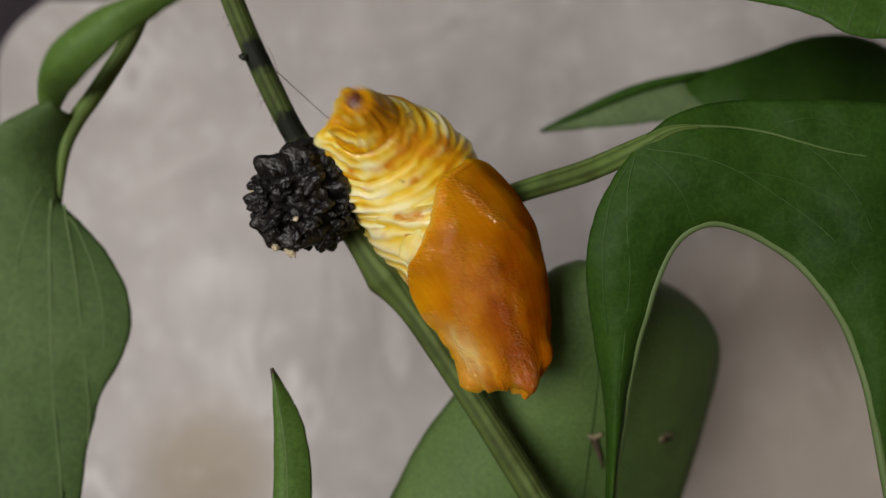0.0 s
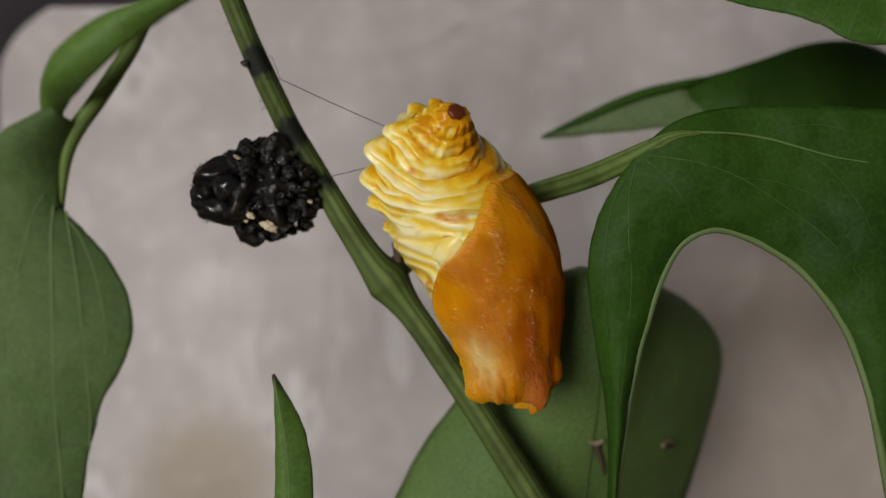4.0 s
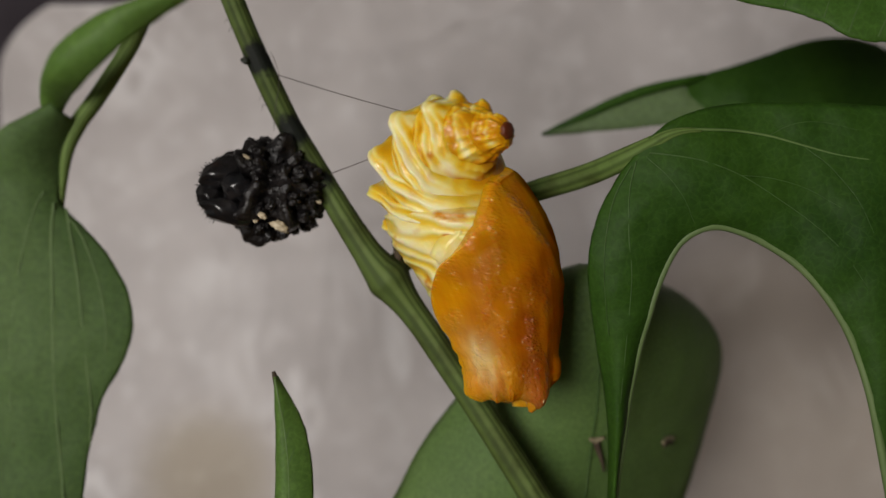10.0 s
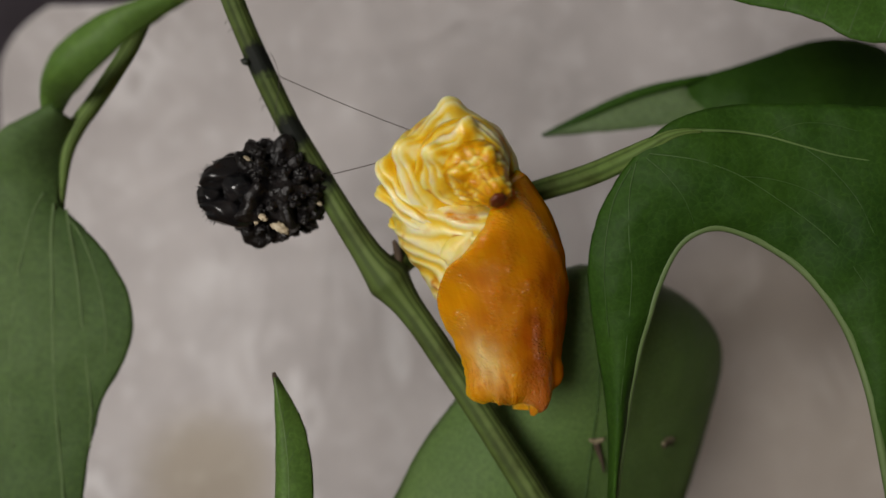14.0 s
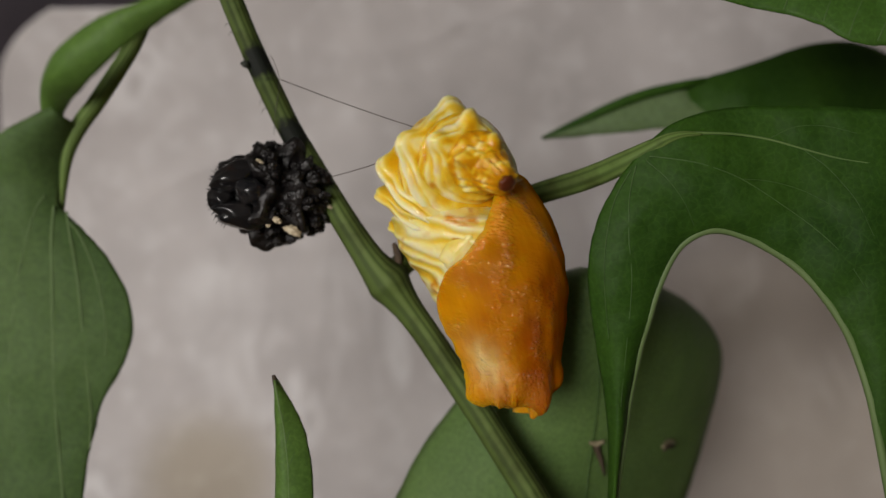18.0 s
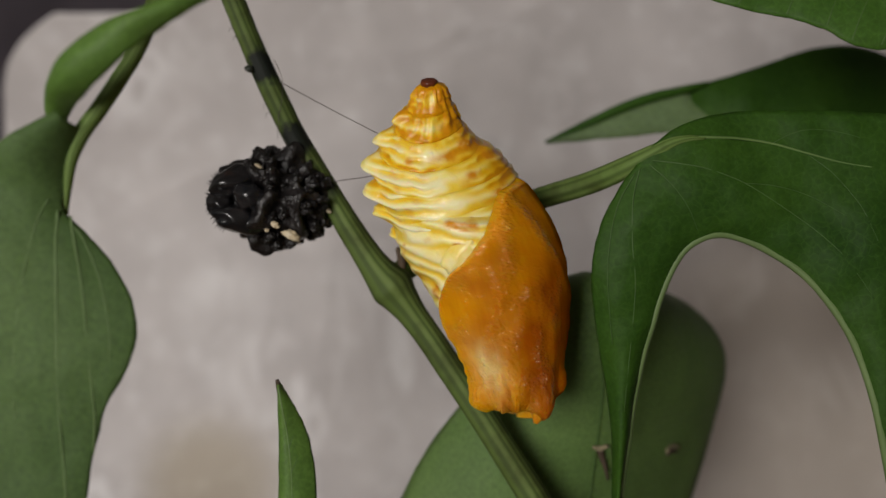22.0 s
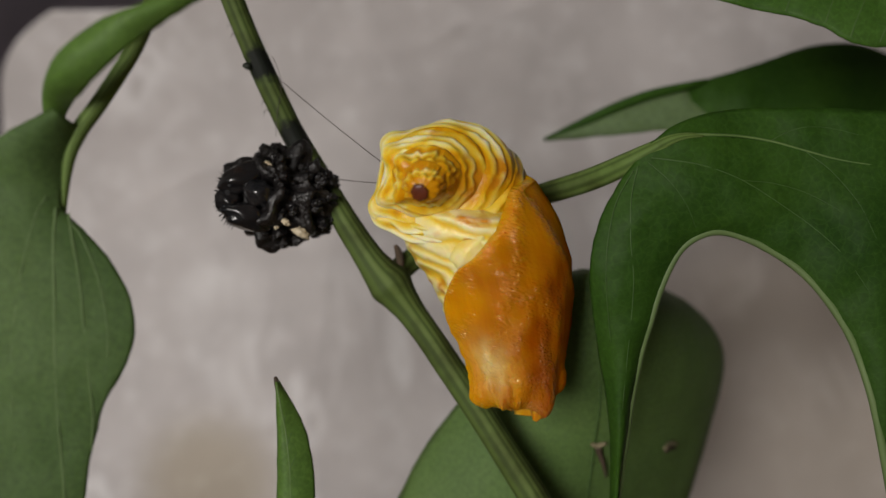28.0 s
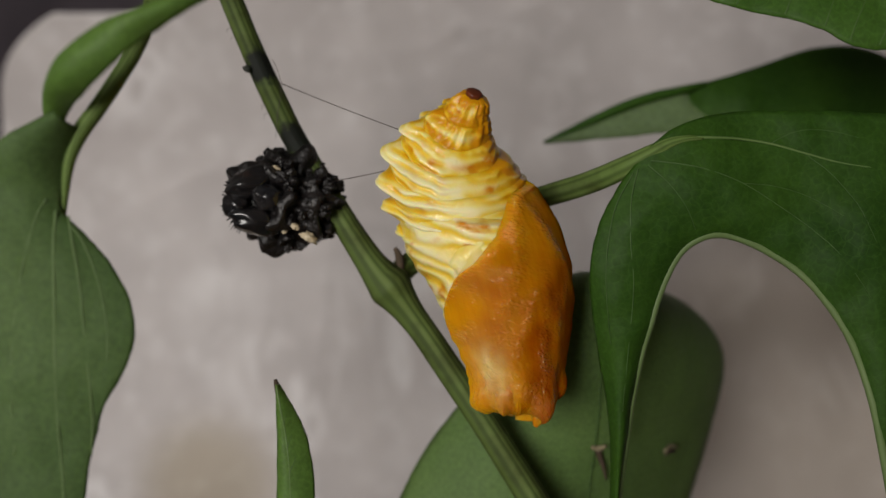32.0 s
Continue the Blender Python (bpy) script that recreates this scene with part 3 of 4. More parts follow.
# leaf hanging behind the stem
back, rows = blade("leaf", [(-10.84, 15, -35.29), (-5.48, 14, -27.06), (-2.26, 13.5, -20.83), (1.79, 13, -15.24), (5.51, 12.5, -9.71), (8.96, 12.5, -5.11), (11.54, 12.5, -2.81), (14.13, 12.5, -1.9)],
                   [(25.49, 27.0, -39.57), (28.0, 27.0, -30.66), (31.17, 26.5, -19.99), (32.53, 26.0, -13.03), (31.15, 25.5, -9.06), (27.96, 25.0, -5.97), (24.28, 24.5, -4.13), (19.03, 24.0, -2.38)],
                   M_LEAF_BACK, plant, 9.0, 0.48, 0.5, 31, 90, 40, "broad dull green leaf hanging behind the stem")
drawn_vein(back, rows, [(15.77, 12, -2.57), (15.55, 10, -8.9), (15.44, 10, -15.61), (14.47, 11, -25.95)], 0.14, M_VEIN_FINE, name="midrib")
for u, v in ((0.2, 0.85), (0.4, 0.88), (0.62, 0.9), (0.2, 0.3), (0.42, 0.25), (0.62, 0.2)):
    vein(back, rows, [(u, 0.62), (u + 0.06, (0.62 + v) / 2), (u + 0.16, v)], 0.07, M_VEIN_FINE, 0.04)
part("stub", tube(bmesh.new(), drape(rows, [(15.5, 11, -19.6, 0.36), (15.8, 11, -20.5, 0.32), (16.15, 11, -21.6, 0.2), (16.5, 11, -22.9, 0.1)], 0.25), 14, 8), M_TWIG, plant, "small withered brown scar on the leaf")
part("dry_scar", tube(bmesh.new(), drape(rows, [(14.8, 11, -19.3, 0.17), (15.5, 11, -19.5, 0.3), (16.3, 11, -19.25, 0.17)], 0.3), 10, 8), M_DRY, plant, "pale dry leaf scar")
part("dry_scar", tube(bmesh.new(), drape(rows, [(23.4, 12.5, -20.9, 0.172), (24.4, 12.5, -20.65, 0.25), (25.3, 12.5, -20.95, 0.172)], 0.25), 10, 8), M_DRY, plant, "pale dry leaf scar")
part("dry_scar", tube(bmesh.new(), drape(rows, [(23.7, 12.5, -21.4, 0.172), (24.4, 12.5, -21.2, 0.22), (25.1, 12.5, -21.45, 0.172)], 0.2), 10, 8), M_TWIG, plant, "dark dry leaf scar")

# small pointed leaf
small, rows = blade("leaf", [(-14.87, 1, -11.69), (-14.87, 1, -14.12), (-14.77, 1, -17.15), (-14.77, 1, -20.19), (-14.87, 1, -23.73), (-15.08, 1, -30.81)],
                    [(-14.72, 1, -11.69), (-13.76, 1, -13.31), (-12.82, 1.5, -15.22), (-12.01, 1.5, -17.76), (-11.6, 1.5, -21.32), (-11.54, 1, -30.81)],
                    M_LEAF_YOUNG, plant, 0.7, 0.35, 0.3, 41, 60, 20, "small pointed young green leaf")
vein(small, rows, [(0.02, 0.4), (0.3, 0.4), (0.6, 0.4), (1.0, 0.4)], 0.10, M_VEIN, name="midrib")
for u in (0.2, 0.35, 0.5):
    vein(small, rows, [(u + 0.12, 0.4), (u + 0.06, 0.65), (u, 0.9)], 0.06, M_VEIN_FINE)
part("leaf_tip", tube(bmesh.new(), from_base([(-14.74, 0.8, -12.57, 0.202), (-14.84, 0.8, -11.81, 0.252), (-14.99, 0.8, -11.26, 0.151)]), 10, 8), M_TWIG, plant, "withered dark leaf tip")
part("petiole", tube(bmesh.new(), from_base([(-13.26, 1, -30.31, 0.708), (-12.49, 2, -34.76, 0.819), (-4.4, 4, -44.99, 0.943), (11.57, 6, -48.16, 0.964)]), 30, 12), M_PETIOLE, plant)

# large leaf at the side, with its ear-shaped lobe curling over the stalk
side, rows = blade("leaf", [(-26.81, -14.5, 9.23), (-27.67, -14, 6.92), (-28.13, -14, 4.63), (-28.09, -14, 3.04), (-26.42, -14, 1.38), (-24.34, -14, -1.13), (-22.84, -14, -4.33), (-23, -14, -7.67), (-24.75, -14, -11), (-25.8, -14, -14.54), (-26.5, -14, -18.71), (-27.22, -13, -25.32)],
                   [(-27.85, -16, 10.16), (-29.5, -16.5, 9.12), (-31.51, -16.5, 7.92), (-34.26, -15, 5.79), (-36.11, -15, 2.51), (-37.14, -15, -1.19), (-37.55, -15, -4.48), (-37.55, -15, -8.17), (-37.14, -15, -12.28), (-36.31, -15, -15.98), (-34.67, -15, -19.68), (-32.67, -14, -24.96)],
                   M_LEAF_SOFT, plant, 0.9, 0.55, 0.5, 51, 110, 44, "large soft green leaf with long parallel veins")
for line, r in (([(-28.34, -14.5, 3.14), (-28.34, -15, 0.86), (-28.22, -15.5, -2.41), (-28.06, -15.5, -7.3), (-27.97, -15, -12.69), (-27.6, -15, -18.86)], 0.24), ([(-27.56, -14.5, 2.73), (-27.31, -14.5, 1.7), (-26.54, -15, -2.01), (-26, -15, -6.53), (-25.63, -15, -11.46), (-25.8, -15, -14.75)], 0.2), ([(-27.5, -14, 2.21), (-26.47, -14.3, 0.87), (-25.29, -14.6, -2.02), (-24.54, -14.6, -5.33), (-24.45, -14.5, -7.82)], 0.15), ([(-28.92, -15, 3.94), (-29.53, -15.5, 2.49), (-30.61, -16, -2.39), (-31.17, -16, -8.06), (-30.99, -15.5, -14.64)], 0.15)):
    drawn_vein(side, rows, line, r * 0.5, M_VEIN_FAINT, 0.03, taper=0.3)
lobe, rows = blade("lobe", [(-13.91, -18, 20.08), (-17.18, -19, 18.61), (-20.35, -20, 16.58), (-23.4, -20, 15.36), (-25.96, -19.5, 13.56), (-27.58, -18, 12.02), (-29.21, -14.5, 11.01), (-29.8, -12.5, 9.62)],
                   [(-12.34, -18, 19.29), (-15.63, -19, 17.76), (-17.87, -20, 16.12), (-20.04, -20, 14.67), (-22.18, -20, 12.99), (-24.72, -18.5, 11.27), (-27.39, -14.5, 10.39), (-28.77, -12.5, 9.19)],
                   M_LEAF_YOUNG, side, 1.0, 0.5, 0.4, 61, 80, 26, "ear-shaped lobe of the leaf curling forward")
part("petiole", tube(bmesh.new(), from_base([(-25.35, 4, 35.15, 0.89), (-23.17, -6, 25.12, 0.743), (-22.12, -12, 18.9, 0.643), (-22.71, -13.5, 15.49, 0.588), (-24, -14, 12.96, 0.625), (-25.5, -14, 10.71, 0.625), (-26.75, -14, 8.96, 0.625), (-27.5, -14.1, 7.1, 0.50), (-27.9, -13.9, 5.0, 0.34), (-28.2, -13.5, 2.5, 0.18), (-28.3, -13.0, 0.0, 0.06)]), 60, 16, 5, 0.04, 9), M_PETIOLE, plant)


# ---- chrysalis ----
HEAD = (5.8, 0, -13.95)
pupa = thing("chrysalis", HEAD, "soft freshly shed orange and cream butterfly chrysalis wriggling beside the stem", "chrysalis")
# height above the head's end, centre to the side, radius
TORSO = [(0.2, 0.35, 1.2), (0.9, 0.35, 2.7), (1.9, 0.35, 3.45), (3.4, 0.2, 3.95), (5.5, -0.3, 4.75), (6.85, -0.6, 5.1), (8.7, -1.0, 5.6), (10.55, -1.45, 6.1), (12.2, -2.1, 6.45), (13.9, -2.8, 6.75), (15.5, -3.5, 6.9), (16.9, -4.15, 6.9), (18.3, -4.85, 6.75), (19.6, -5.6, 6.5), (20.6, -6.1, 6.2), (21.5, -6.6, 5.9)]
FRONT = [(0.2, 176), (1.4, 180), (3.4, 185), (6.1, 189), (6.9, 191), (8.4, 193), (9.6, 202), (10.9, 215), (11.9, 226), (13.0, 243), (13.9, 256), (15.9, 272), (17.5, 283), (18.9, 293), (19.7, 304), (20.2, 322), (20.6, 345)]


def apart(a, b):
    """Degrees between two headings."""
    return (a - b + 180) % 360 - 180


def along(table, z):
    zs = [r[0] for r in table]
    return [float(np.interp(z, zs, [r[k] for r in table])) for k in range(1, len(table[0]))]


# blunt points round the head: degrees, height, reach outwards, droop
POINTS = ((203, 1.6, 0.9, 0.9), (224, 1.2, 0.15, 0.2), (241, 1.0, 0.3, 0.45), (262, 1.0, 0.2, 0.35), (280, 1.0, 0.1, 0.2), (309, 1.4, 0.8, 1.3), (340, 3.0, 0.5, 0.2), (128, 1.6, 0.9, 0.6))


def skin(z, angle, out=0.0):
    """A place on the chrysalis's body: height and degrees round it (0 to the side, 270 to the front)."""
    c, r = [sum(q) / 3 for q in zip(along(TORSO, z - 0.6), along(TORSO, z), along(TORSO, z + 0.6))]
    a = radians(angle)
    drop = 0.0
    if z < 6:
        for ang, high, reach, droop in POINTS:
            k = math.exp(-(((angle - ang + 180) % 360 - 180) / (11.0 if reach < 0.6 else 14.0)) ** 2) * math.exp(-((z - high) / 1.3) ** 2)
            out += reach * k
            drop += droop * k
        out += 0.16 * math.sin(angle * 0.24) * math.exp(-((z - 0.8) / 1.4) ** 2)
    return Vector((c + (r + out) * math.cos(a), 0.93 * (r + out) * math.sin(a), z - drop))


def torso():
    bm = bmesh.new()
    bm.verts.layers.float.new("fold")
    bm.verts.layers.float.new("tint")
    fold, tint = bm.verts.layers.float["fold"], bm.verts.layers.float["tint"]
    rows, marks = [], []
    for j in range(110):
        z = 0.2 + 18.3 * j / 109
        close = min(1.0, math.sqrt(max(0.0, (18.5 - z) / 2.2))) * min(1.0, math.sqrt(max(0.02, (z - 0.2) / 1.2)))
        row, mark = [], []
        for i in range(120):
            a = 360 * i / 120
            ra = radians(a)
            rumple = noise.noise(Vector((math.cos(ra) * 2, math.sin(ra) * 2, z * 0.5)))
            # soft folds that slope down towards the front
            wave = math.sin((z + 0.035 * apart(a, 190) + 1.2 * rumple) * 4.3 + 2.5 * noise.noise(Vector((math.cos(ra) * 4, math.sin(ra) * 4, z * 1.1))))
            dent = 0.25 * rumple + 0.11 * wave * (1 if z > 7 else 0.2)
            bulge = 0.75 * math.exp(-(apart(a, 186) / 32.0) ** 2 - ((z - 13.8) / 2.6) ** 2)
            p = skin(z, a, dent + bulge - (0.7 if z < 6 else 0.25 if a > along(FRONT, z)[0] + 6 or a < 150 else 0.05))
            c = along(TORSO, z)[0]
            row.append((c + (p.x - c) * close, p.y * close, p.z))
            spot = max(0.0, noise.noise(Vector((math.cos(ra) * 4.2, math.sin(ra) * 4.2, z * 0.9 + 9))) - 0.22) * 4.0 * (1 if z > 7.5 else 0)
            low = min(1.0, max(0.0, (8.0 - z) / 2.0))
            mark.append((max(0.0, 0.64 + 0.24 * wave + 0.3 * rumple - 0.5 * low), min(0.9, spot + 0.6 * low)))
        rows.append(row)
        marks.append(mark)
    vs = grid_mesh(bm, rows, True)
    bm.faces.new(vs[0][::-1])
    bm.faces.new(vs[-1])
    for line, mark in zip(vs, marks):
        for v, x in zip(line, mark):
            v[fold], v[tint] = x
    return bm


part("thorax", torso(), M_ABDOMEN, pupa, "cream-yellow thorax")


def hind_bud():
    """The cream pad at the root of the hind wing."""
    bm = bmesh.new()
    fold = bm.verts.layers.float.new("fold")
    bm.verts.layers.float.new("tint")
    for v in blob(bm, (-5.45, -5.15, 13.95), (1.15, 0.75, 1.95), (0, 38, -25), 5, 0.20, 1.6, 3.0):
        v[fold] = 0.72 + 0.4 * noise.noise(v.co * 800)
    return bm


part("hind_wing_bud", hind_bud(), M_ABDOMEN, pupa, "glossy cream pad at the wing's root")


# beaded antenna and leg cases: degrees by height, their upper and lower ends, strength
BEADS = (([(3.0, 228), (4.0, 233), (7.0, 250), (10.5, 267), (13.9, 281), (16.5, 286)], 16.8, 2.2, 1.0), ([(10.5, 338), (13.5, 324), (15.9, 311), (18.6, 306)], 19.0, 10.5, 1.0), ([(2.5, 299), (6.5, 295), (13.2, 300)], 12.5, 2.5, 0.55), ([(5.0, 262), (8.0, 276), (11.0, 288)], 12.0, 4.0, 0.5))


def wing_case(first, last, seed, rim):
    """A wrinkled wing case on the body from one side's edge to the other's."""
    bm = bmesh.new()
    bm.verts.layers.float.new("lit_gold")
    bm.verts.layers.float.new("bead")
    bm.verts.layers.float.new("pale")
    bm.verts.layers.float_vector.new("flow")
    lit_gold, wet, cream = bm.verts.layers.float["lit_gold"], bm.verts.layers.float["bead"], bm.verts.layers.float["pale"]
    flow = bm.verts.layers.float_vector["flow"]
    n, m = 230, 250
    rows, gilt = [], []
    for j in range(n):
        f = j / (n - 1)
        z = 0.75 + 19.9 * f
        row, shine = [], []
        for i in range(m):
            g = i / (m - 1)
            a = first(z) + (last(z) - first(z)) * g
            q = Vector((a * 0.05, z * 0.55, seed))
            long = noise.noise(Vector((a * 0.16 + z * 0.2, z * 0.10, seed))) + 0.6 * noise.noise(Vector((a * 0.38 + z * 0.5, z * 0.16, seed + 5)))
            cross = noise.noise(Vector((a * 0.035, z * 1.5 + a * 0.02, seed + 3)))
            head = math.exp(-(z / 5.0) ** 2)
            crumple = abs(noise.noise(Vector((a * 0.075 + z * 0.3, z * 0.7, seed + 13)))) + 0.5 * abs(noise.noise(Vector((a * 0.18, z * 1.5, seed + 17)))) - 0.35
            edge_band = math.exp(-((a - first(z) - 5.0) / 4.5) ** 2) if rim and z > 9 else 0.0
            roll = 0.16 * math.exp(-((g - 0.05) / 0.04) ** 2) if rim else 0.0
            damp = 0.10 + 0.8 * max(0.0, noise.noise(Vector((a * 0.06, z * 0.5, seed + 20)))) ** 0.7 + 0.7 * edge_band + 0.3 * head
            for line, top, foot, strong in BEADS:
                if foot < z < top:
                    near = math.exp(-((a - along(line, z)[0]) / 5.5) ** 2) * min(1.0, (top - z) / 0.8, (z - foot) / 0.8)
                    damp += 0.9 * strong * near
                    roll += 0.13 * strong * near
            edge = min(1.0, g / 0.03, (1 - f) / 0.03)
            lobe = 0.30 * min(1.0, max(0.0, (z - 5.7 - 0.02 * (a - 190)) / 0.7)) * math.exp(-(max(0.0, a - 200) / 35.0) ** 2)
            swell = 0.17 * noise.noise(q) + 0.035 * long + 0.04 * cross + roll + 0.65 * head * crumple * (1.0 if a < 262 else max(0.35, 1 - (a - 262) / 30.0)) + lobe
            row.append(skin(z, a, 0.22 + 0.22 * min(1.0, max(0.0, (z - 11.0) / 3.0)) + swell * edge - (1 - edge) ** 2 * (0.5 if z > 5.5 else 0.36)))
            creamy = 0.95 * math.exp(-((a - 236) / 17.0) ** 2 - ((z - 4.2) / 1.9) ** 2) * (0.85 + 0.5 * noise.noise(Vector((a * 0.1, z, 4))))
            # Gold fades towards the right, so the light's falloff is in the colour too.
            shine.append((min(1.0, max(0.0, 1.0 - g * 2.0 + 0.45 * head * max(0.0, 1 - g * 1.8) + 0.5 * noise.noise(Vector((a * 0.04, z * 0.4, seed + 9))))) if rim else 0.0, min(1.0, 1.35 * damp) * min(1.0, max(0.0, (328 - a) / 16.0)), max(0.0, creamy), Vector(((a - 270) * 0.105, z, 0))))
        rows.append(row)
        gilt.append(shine)
    for line, shine in zip(grid_mesh(bm, rows), gilt):
        for v, x in zip(line, shine):
            v[lit_gold], v[wet], v[cream], v[flow] = x
    return bm


def edge_front(z):
    return sum(along(FRONT, z + d)[0] for d in (-0.7, -0.35, 0, 0.35, 0.7)) / 5 + 2.0 * noise.noise(Vector((z * 0.8, 1, 1)))


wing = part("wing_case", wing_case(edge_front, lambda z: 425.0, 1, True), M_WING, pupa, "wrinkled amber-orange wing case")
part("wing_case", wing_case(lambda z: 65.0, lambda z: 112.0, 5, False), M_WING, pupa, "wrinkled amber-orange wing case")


def lump(name, pts, r_label="", around=18, material=None):
    bm = tube(bmesh.new(), pts, 26, around, 5, 0.06, len(name))
    return part(name, bm, material or M_HORN, pupa, r_label)


lump("horn", [(2.3, -1.4, 2.8, 0.8), (2.25, -1.9, 1.3, 0.85), (2.1, -2.1, 0.3, 0.65), (1.9, -2.1, -0.5, 0.2)], "blunt pointed head horn")
for x, z in ((-1.6, 0.7), (-0.6, 0.5), (0.4, 0.5)):
    lump("palp", [(x + 0.2, -1.2, z + 2.0, 0.35), (x + 0.1, -1.5, z + 1.0, 0.35), (x, -1.6, z + 0.2, 0.3), (x - 0.05, -1.6, z - 0.2, 0.12)], "", 12)


# Abdomen: seven rings that ride on one another. Length shares, radii, share of the bend at each joint, drift of the axis to the side.
SHARE = (0.15, 0.15, 0.15, 0.15, 0.14, 0.13, 0.13)
RADII = (5.6, 5.95, 6.05, 5.75, 4.45, 3.0, 2.0, 1.15)
BEND = (0.14, 0.24, 0.25, 0.16, 0.12, 0.09)
DRIFT = (-0.33, -0.33, -0.33, -0.33, -0.12, 0.12, 0.12)
ROOT = Matrix.Translation(Vector((-3.7, 0.5, 14.4)) * MM) @ pose(0, 0, 0, 3, -7, 0)
# the ring's markings: degrees round it, height on it, width in degrees, strength
BLOTCHES = ((231, 0.26, 4.5, 1.0), (214, 0.68, 8.0, 0.5), (246, 0.80, 6.0, 0.5), (292, 0.20, 6.0, 0.7), (306, 0.45, 8.0, 0.9), (326, 0.70, 9.0, 0.95), (340, 0.25, 10.0, 0.9), (356, 0.6, 9.0, 0.9), (153, 0.35, 13.0, 0.75), (71, 0.30, 7.0, 0.9), (108, 0.25, 9.0, 0.6), (198, 0.20, 8.0, 0.55))


def ring(k):
    """One ring of the abdomen: a taut band with a few smooth folds that run out from the pointed tubercles on its back."""
    h = 14.0 * SHARE[k]
    r0, r1 = RADII[k], RADII[k + 1]
    last = k == 6
    bm = bmesh.new()
    bm.verts.layers.float.new("fold")
    bm.verts.layers.float.new("tint")
    fl, tl = bm.verts.layers.float["fold"], bm.verts.layers.float["tint"]
    n, m = 56, 220
    rows, marks = [], []
    size = (0.6, 1.0, 1.15, 1.1, 1.0, 0.75, 0.0)[k]
    skirt = 0.7 if k == 0 else 1.25
    top = 1.15 if last else 1.35
    for j in range(n):
        t = -skirt + (top + skirt) * j / (n - 1)
        r = r0 * (1 - 0.14 * t * t) if t < 0 else r0 + (r1 - r0) * (min(t, 1.3) if k < 4 else min(t, 1.3) ** 0.7) - 2.2 * max(0.0, t - 0.97)
        u = min(1.0, max(0.0, t))
        swell = math.sin(math.pi * u)
        cap = min(1.0, math.sqrt(max(0.0, top - t) / (0.25 if last else 0.45)))
        low = min(1.0, math.sqrt(max(0.0, t + skirt) / 0.3))
        row, mark = [], []
        for i in range(m):
            a = 360.0 * i / m
            ra = radians(a)
            cx, cy = math.cos(ra), math.sin(ra)
            back = 0.5 + 0.5 * math.cos(ra - radians(153))
            sway = noise.noise(Vector((cx * 1.3, cy * 1.3, k * 3.3)))
            rumple = noise.noise(Vector((cx * 2.4, cy * 2.4, t * 0.9 + k * 5.1)))
            fine = noise.noise(Vector((cx * 5.0, cy * 5.0, t * 2.5 + k * 2.7)))
            away = min(abs(apart(a, 186)), abs(apart(a, 120)))
            belly = math.exp(-(apart(a, 278) / 24.0) ** 2)
            side = math.exp(-(apart(a, 330) / 34.0) ** 2)
            patch = noise.noise(Vector((cx * 2.1, cy * 2.1, k * 4.9 + t * 1.6)))
            w = (t - 0.5 - 0.10 * sway) / (0.74 + 0.34 * min(1.0, away / 50.0)) + 0.16 * rumple + 0.06 * fine
            crest = (0.5 + 0.5 * math.cos(w * (17.0 + 3.0 * math.sin(k * 2.1 + 1.0)))) ** 1.3
            main = math.exp(-(w / 0.19) ** 2)
            deep = (0.35 + 0.65 * min(1.0, away / 18.0)) * (1 - 0.85 * belly) * (1 - 0.4 * side) * (1.0, 1.0, 1.0, 0.95, 0.75, 0.5, 0.35)[k] * min(1.3, max(0.15, 0.75 + 1.1 * patch))
            spike = 0.0
            for ang, tall in ((186, 1.0), (120, 1.0)):
                d = apart(a, ang + 5 * math.sin(k * 1.9 + ang)) / (9.0 * (1 + 1.3 / r0))
                e = (t - 0.58) / 0.32
                q = d * d + e * e
                spike += tall * (0.52 * math.exp(-(q * 0.9) ** 1.8) + 0.48 * math.exp(-q * 0.55))
            comb = 0.10 * math.cos(ra * 13 + 4 * rumple) * (0.25 + 0.75 * swell) if k > 4 else 0.0
            ledge = 0.30 * main * math.exp(-away / 30.0) * (1.0 if k < 5 else 0.4)
            rr = (r + (0.2 * back if k < 5 else 0.0) + (0.16 if k < 4 else 0.04) * swell + 0.34 * (crest - 0.4) * deep * swell ** 0.5 + ledge + comb + 0.16 * rumple * swell + 0.05 * fine) * cap * low + spike * size
            droop = min(1.0, abs(apart(a, 252)) / 85.0) ** 1.25 - 0.5
            row.append((rr * cx + DRIFT[k] * t * h, 0.91 * rr * cy, t * h + spike * 0.2 + (0.10 * h * sway + (0.85, 0.85, 0.85, 0.75, 0.5, 0.3, 0.0)[k] * h * droop) * cap))
            spots = 0.0
            for ang, high, wide, strong in BLOTCHES:
                dd = apart(a, ang + 7 * math.sin(k * 2.3 + ang)) / (wide * 5.5 / max(2.2, r0))
                ee = (t - high) / 0.17
                spots += strong * math.exp(-(dd * dd + ee * ee) ** 1.3)
            belt = 0.75 * math.exp(-((t - 0.35) / 0.16) ** 2) * math.exp(-(apart(a, 300) / 38.0) ** 2) if k == 4 else 0.0
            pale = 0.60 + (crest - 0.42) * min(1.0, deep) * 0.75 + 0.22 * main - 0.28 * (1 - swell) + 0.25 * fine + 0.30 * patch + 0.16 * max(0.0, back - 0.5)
            # Cream streak down the front with its glossy highlight painted in.
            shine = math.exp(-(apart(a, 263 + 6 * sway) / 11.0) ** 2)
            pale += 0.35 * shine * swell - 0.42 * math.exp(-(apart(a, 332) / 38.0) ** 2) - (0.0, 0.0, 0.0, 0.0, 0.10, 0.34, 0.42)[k]
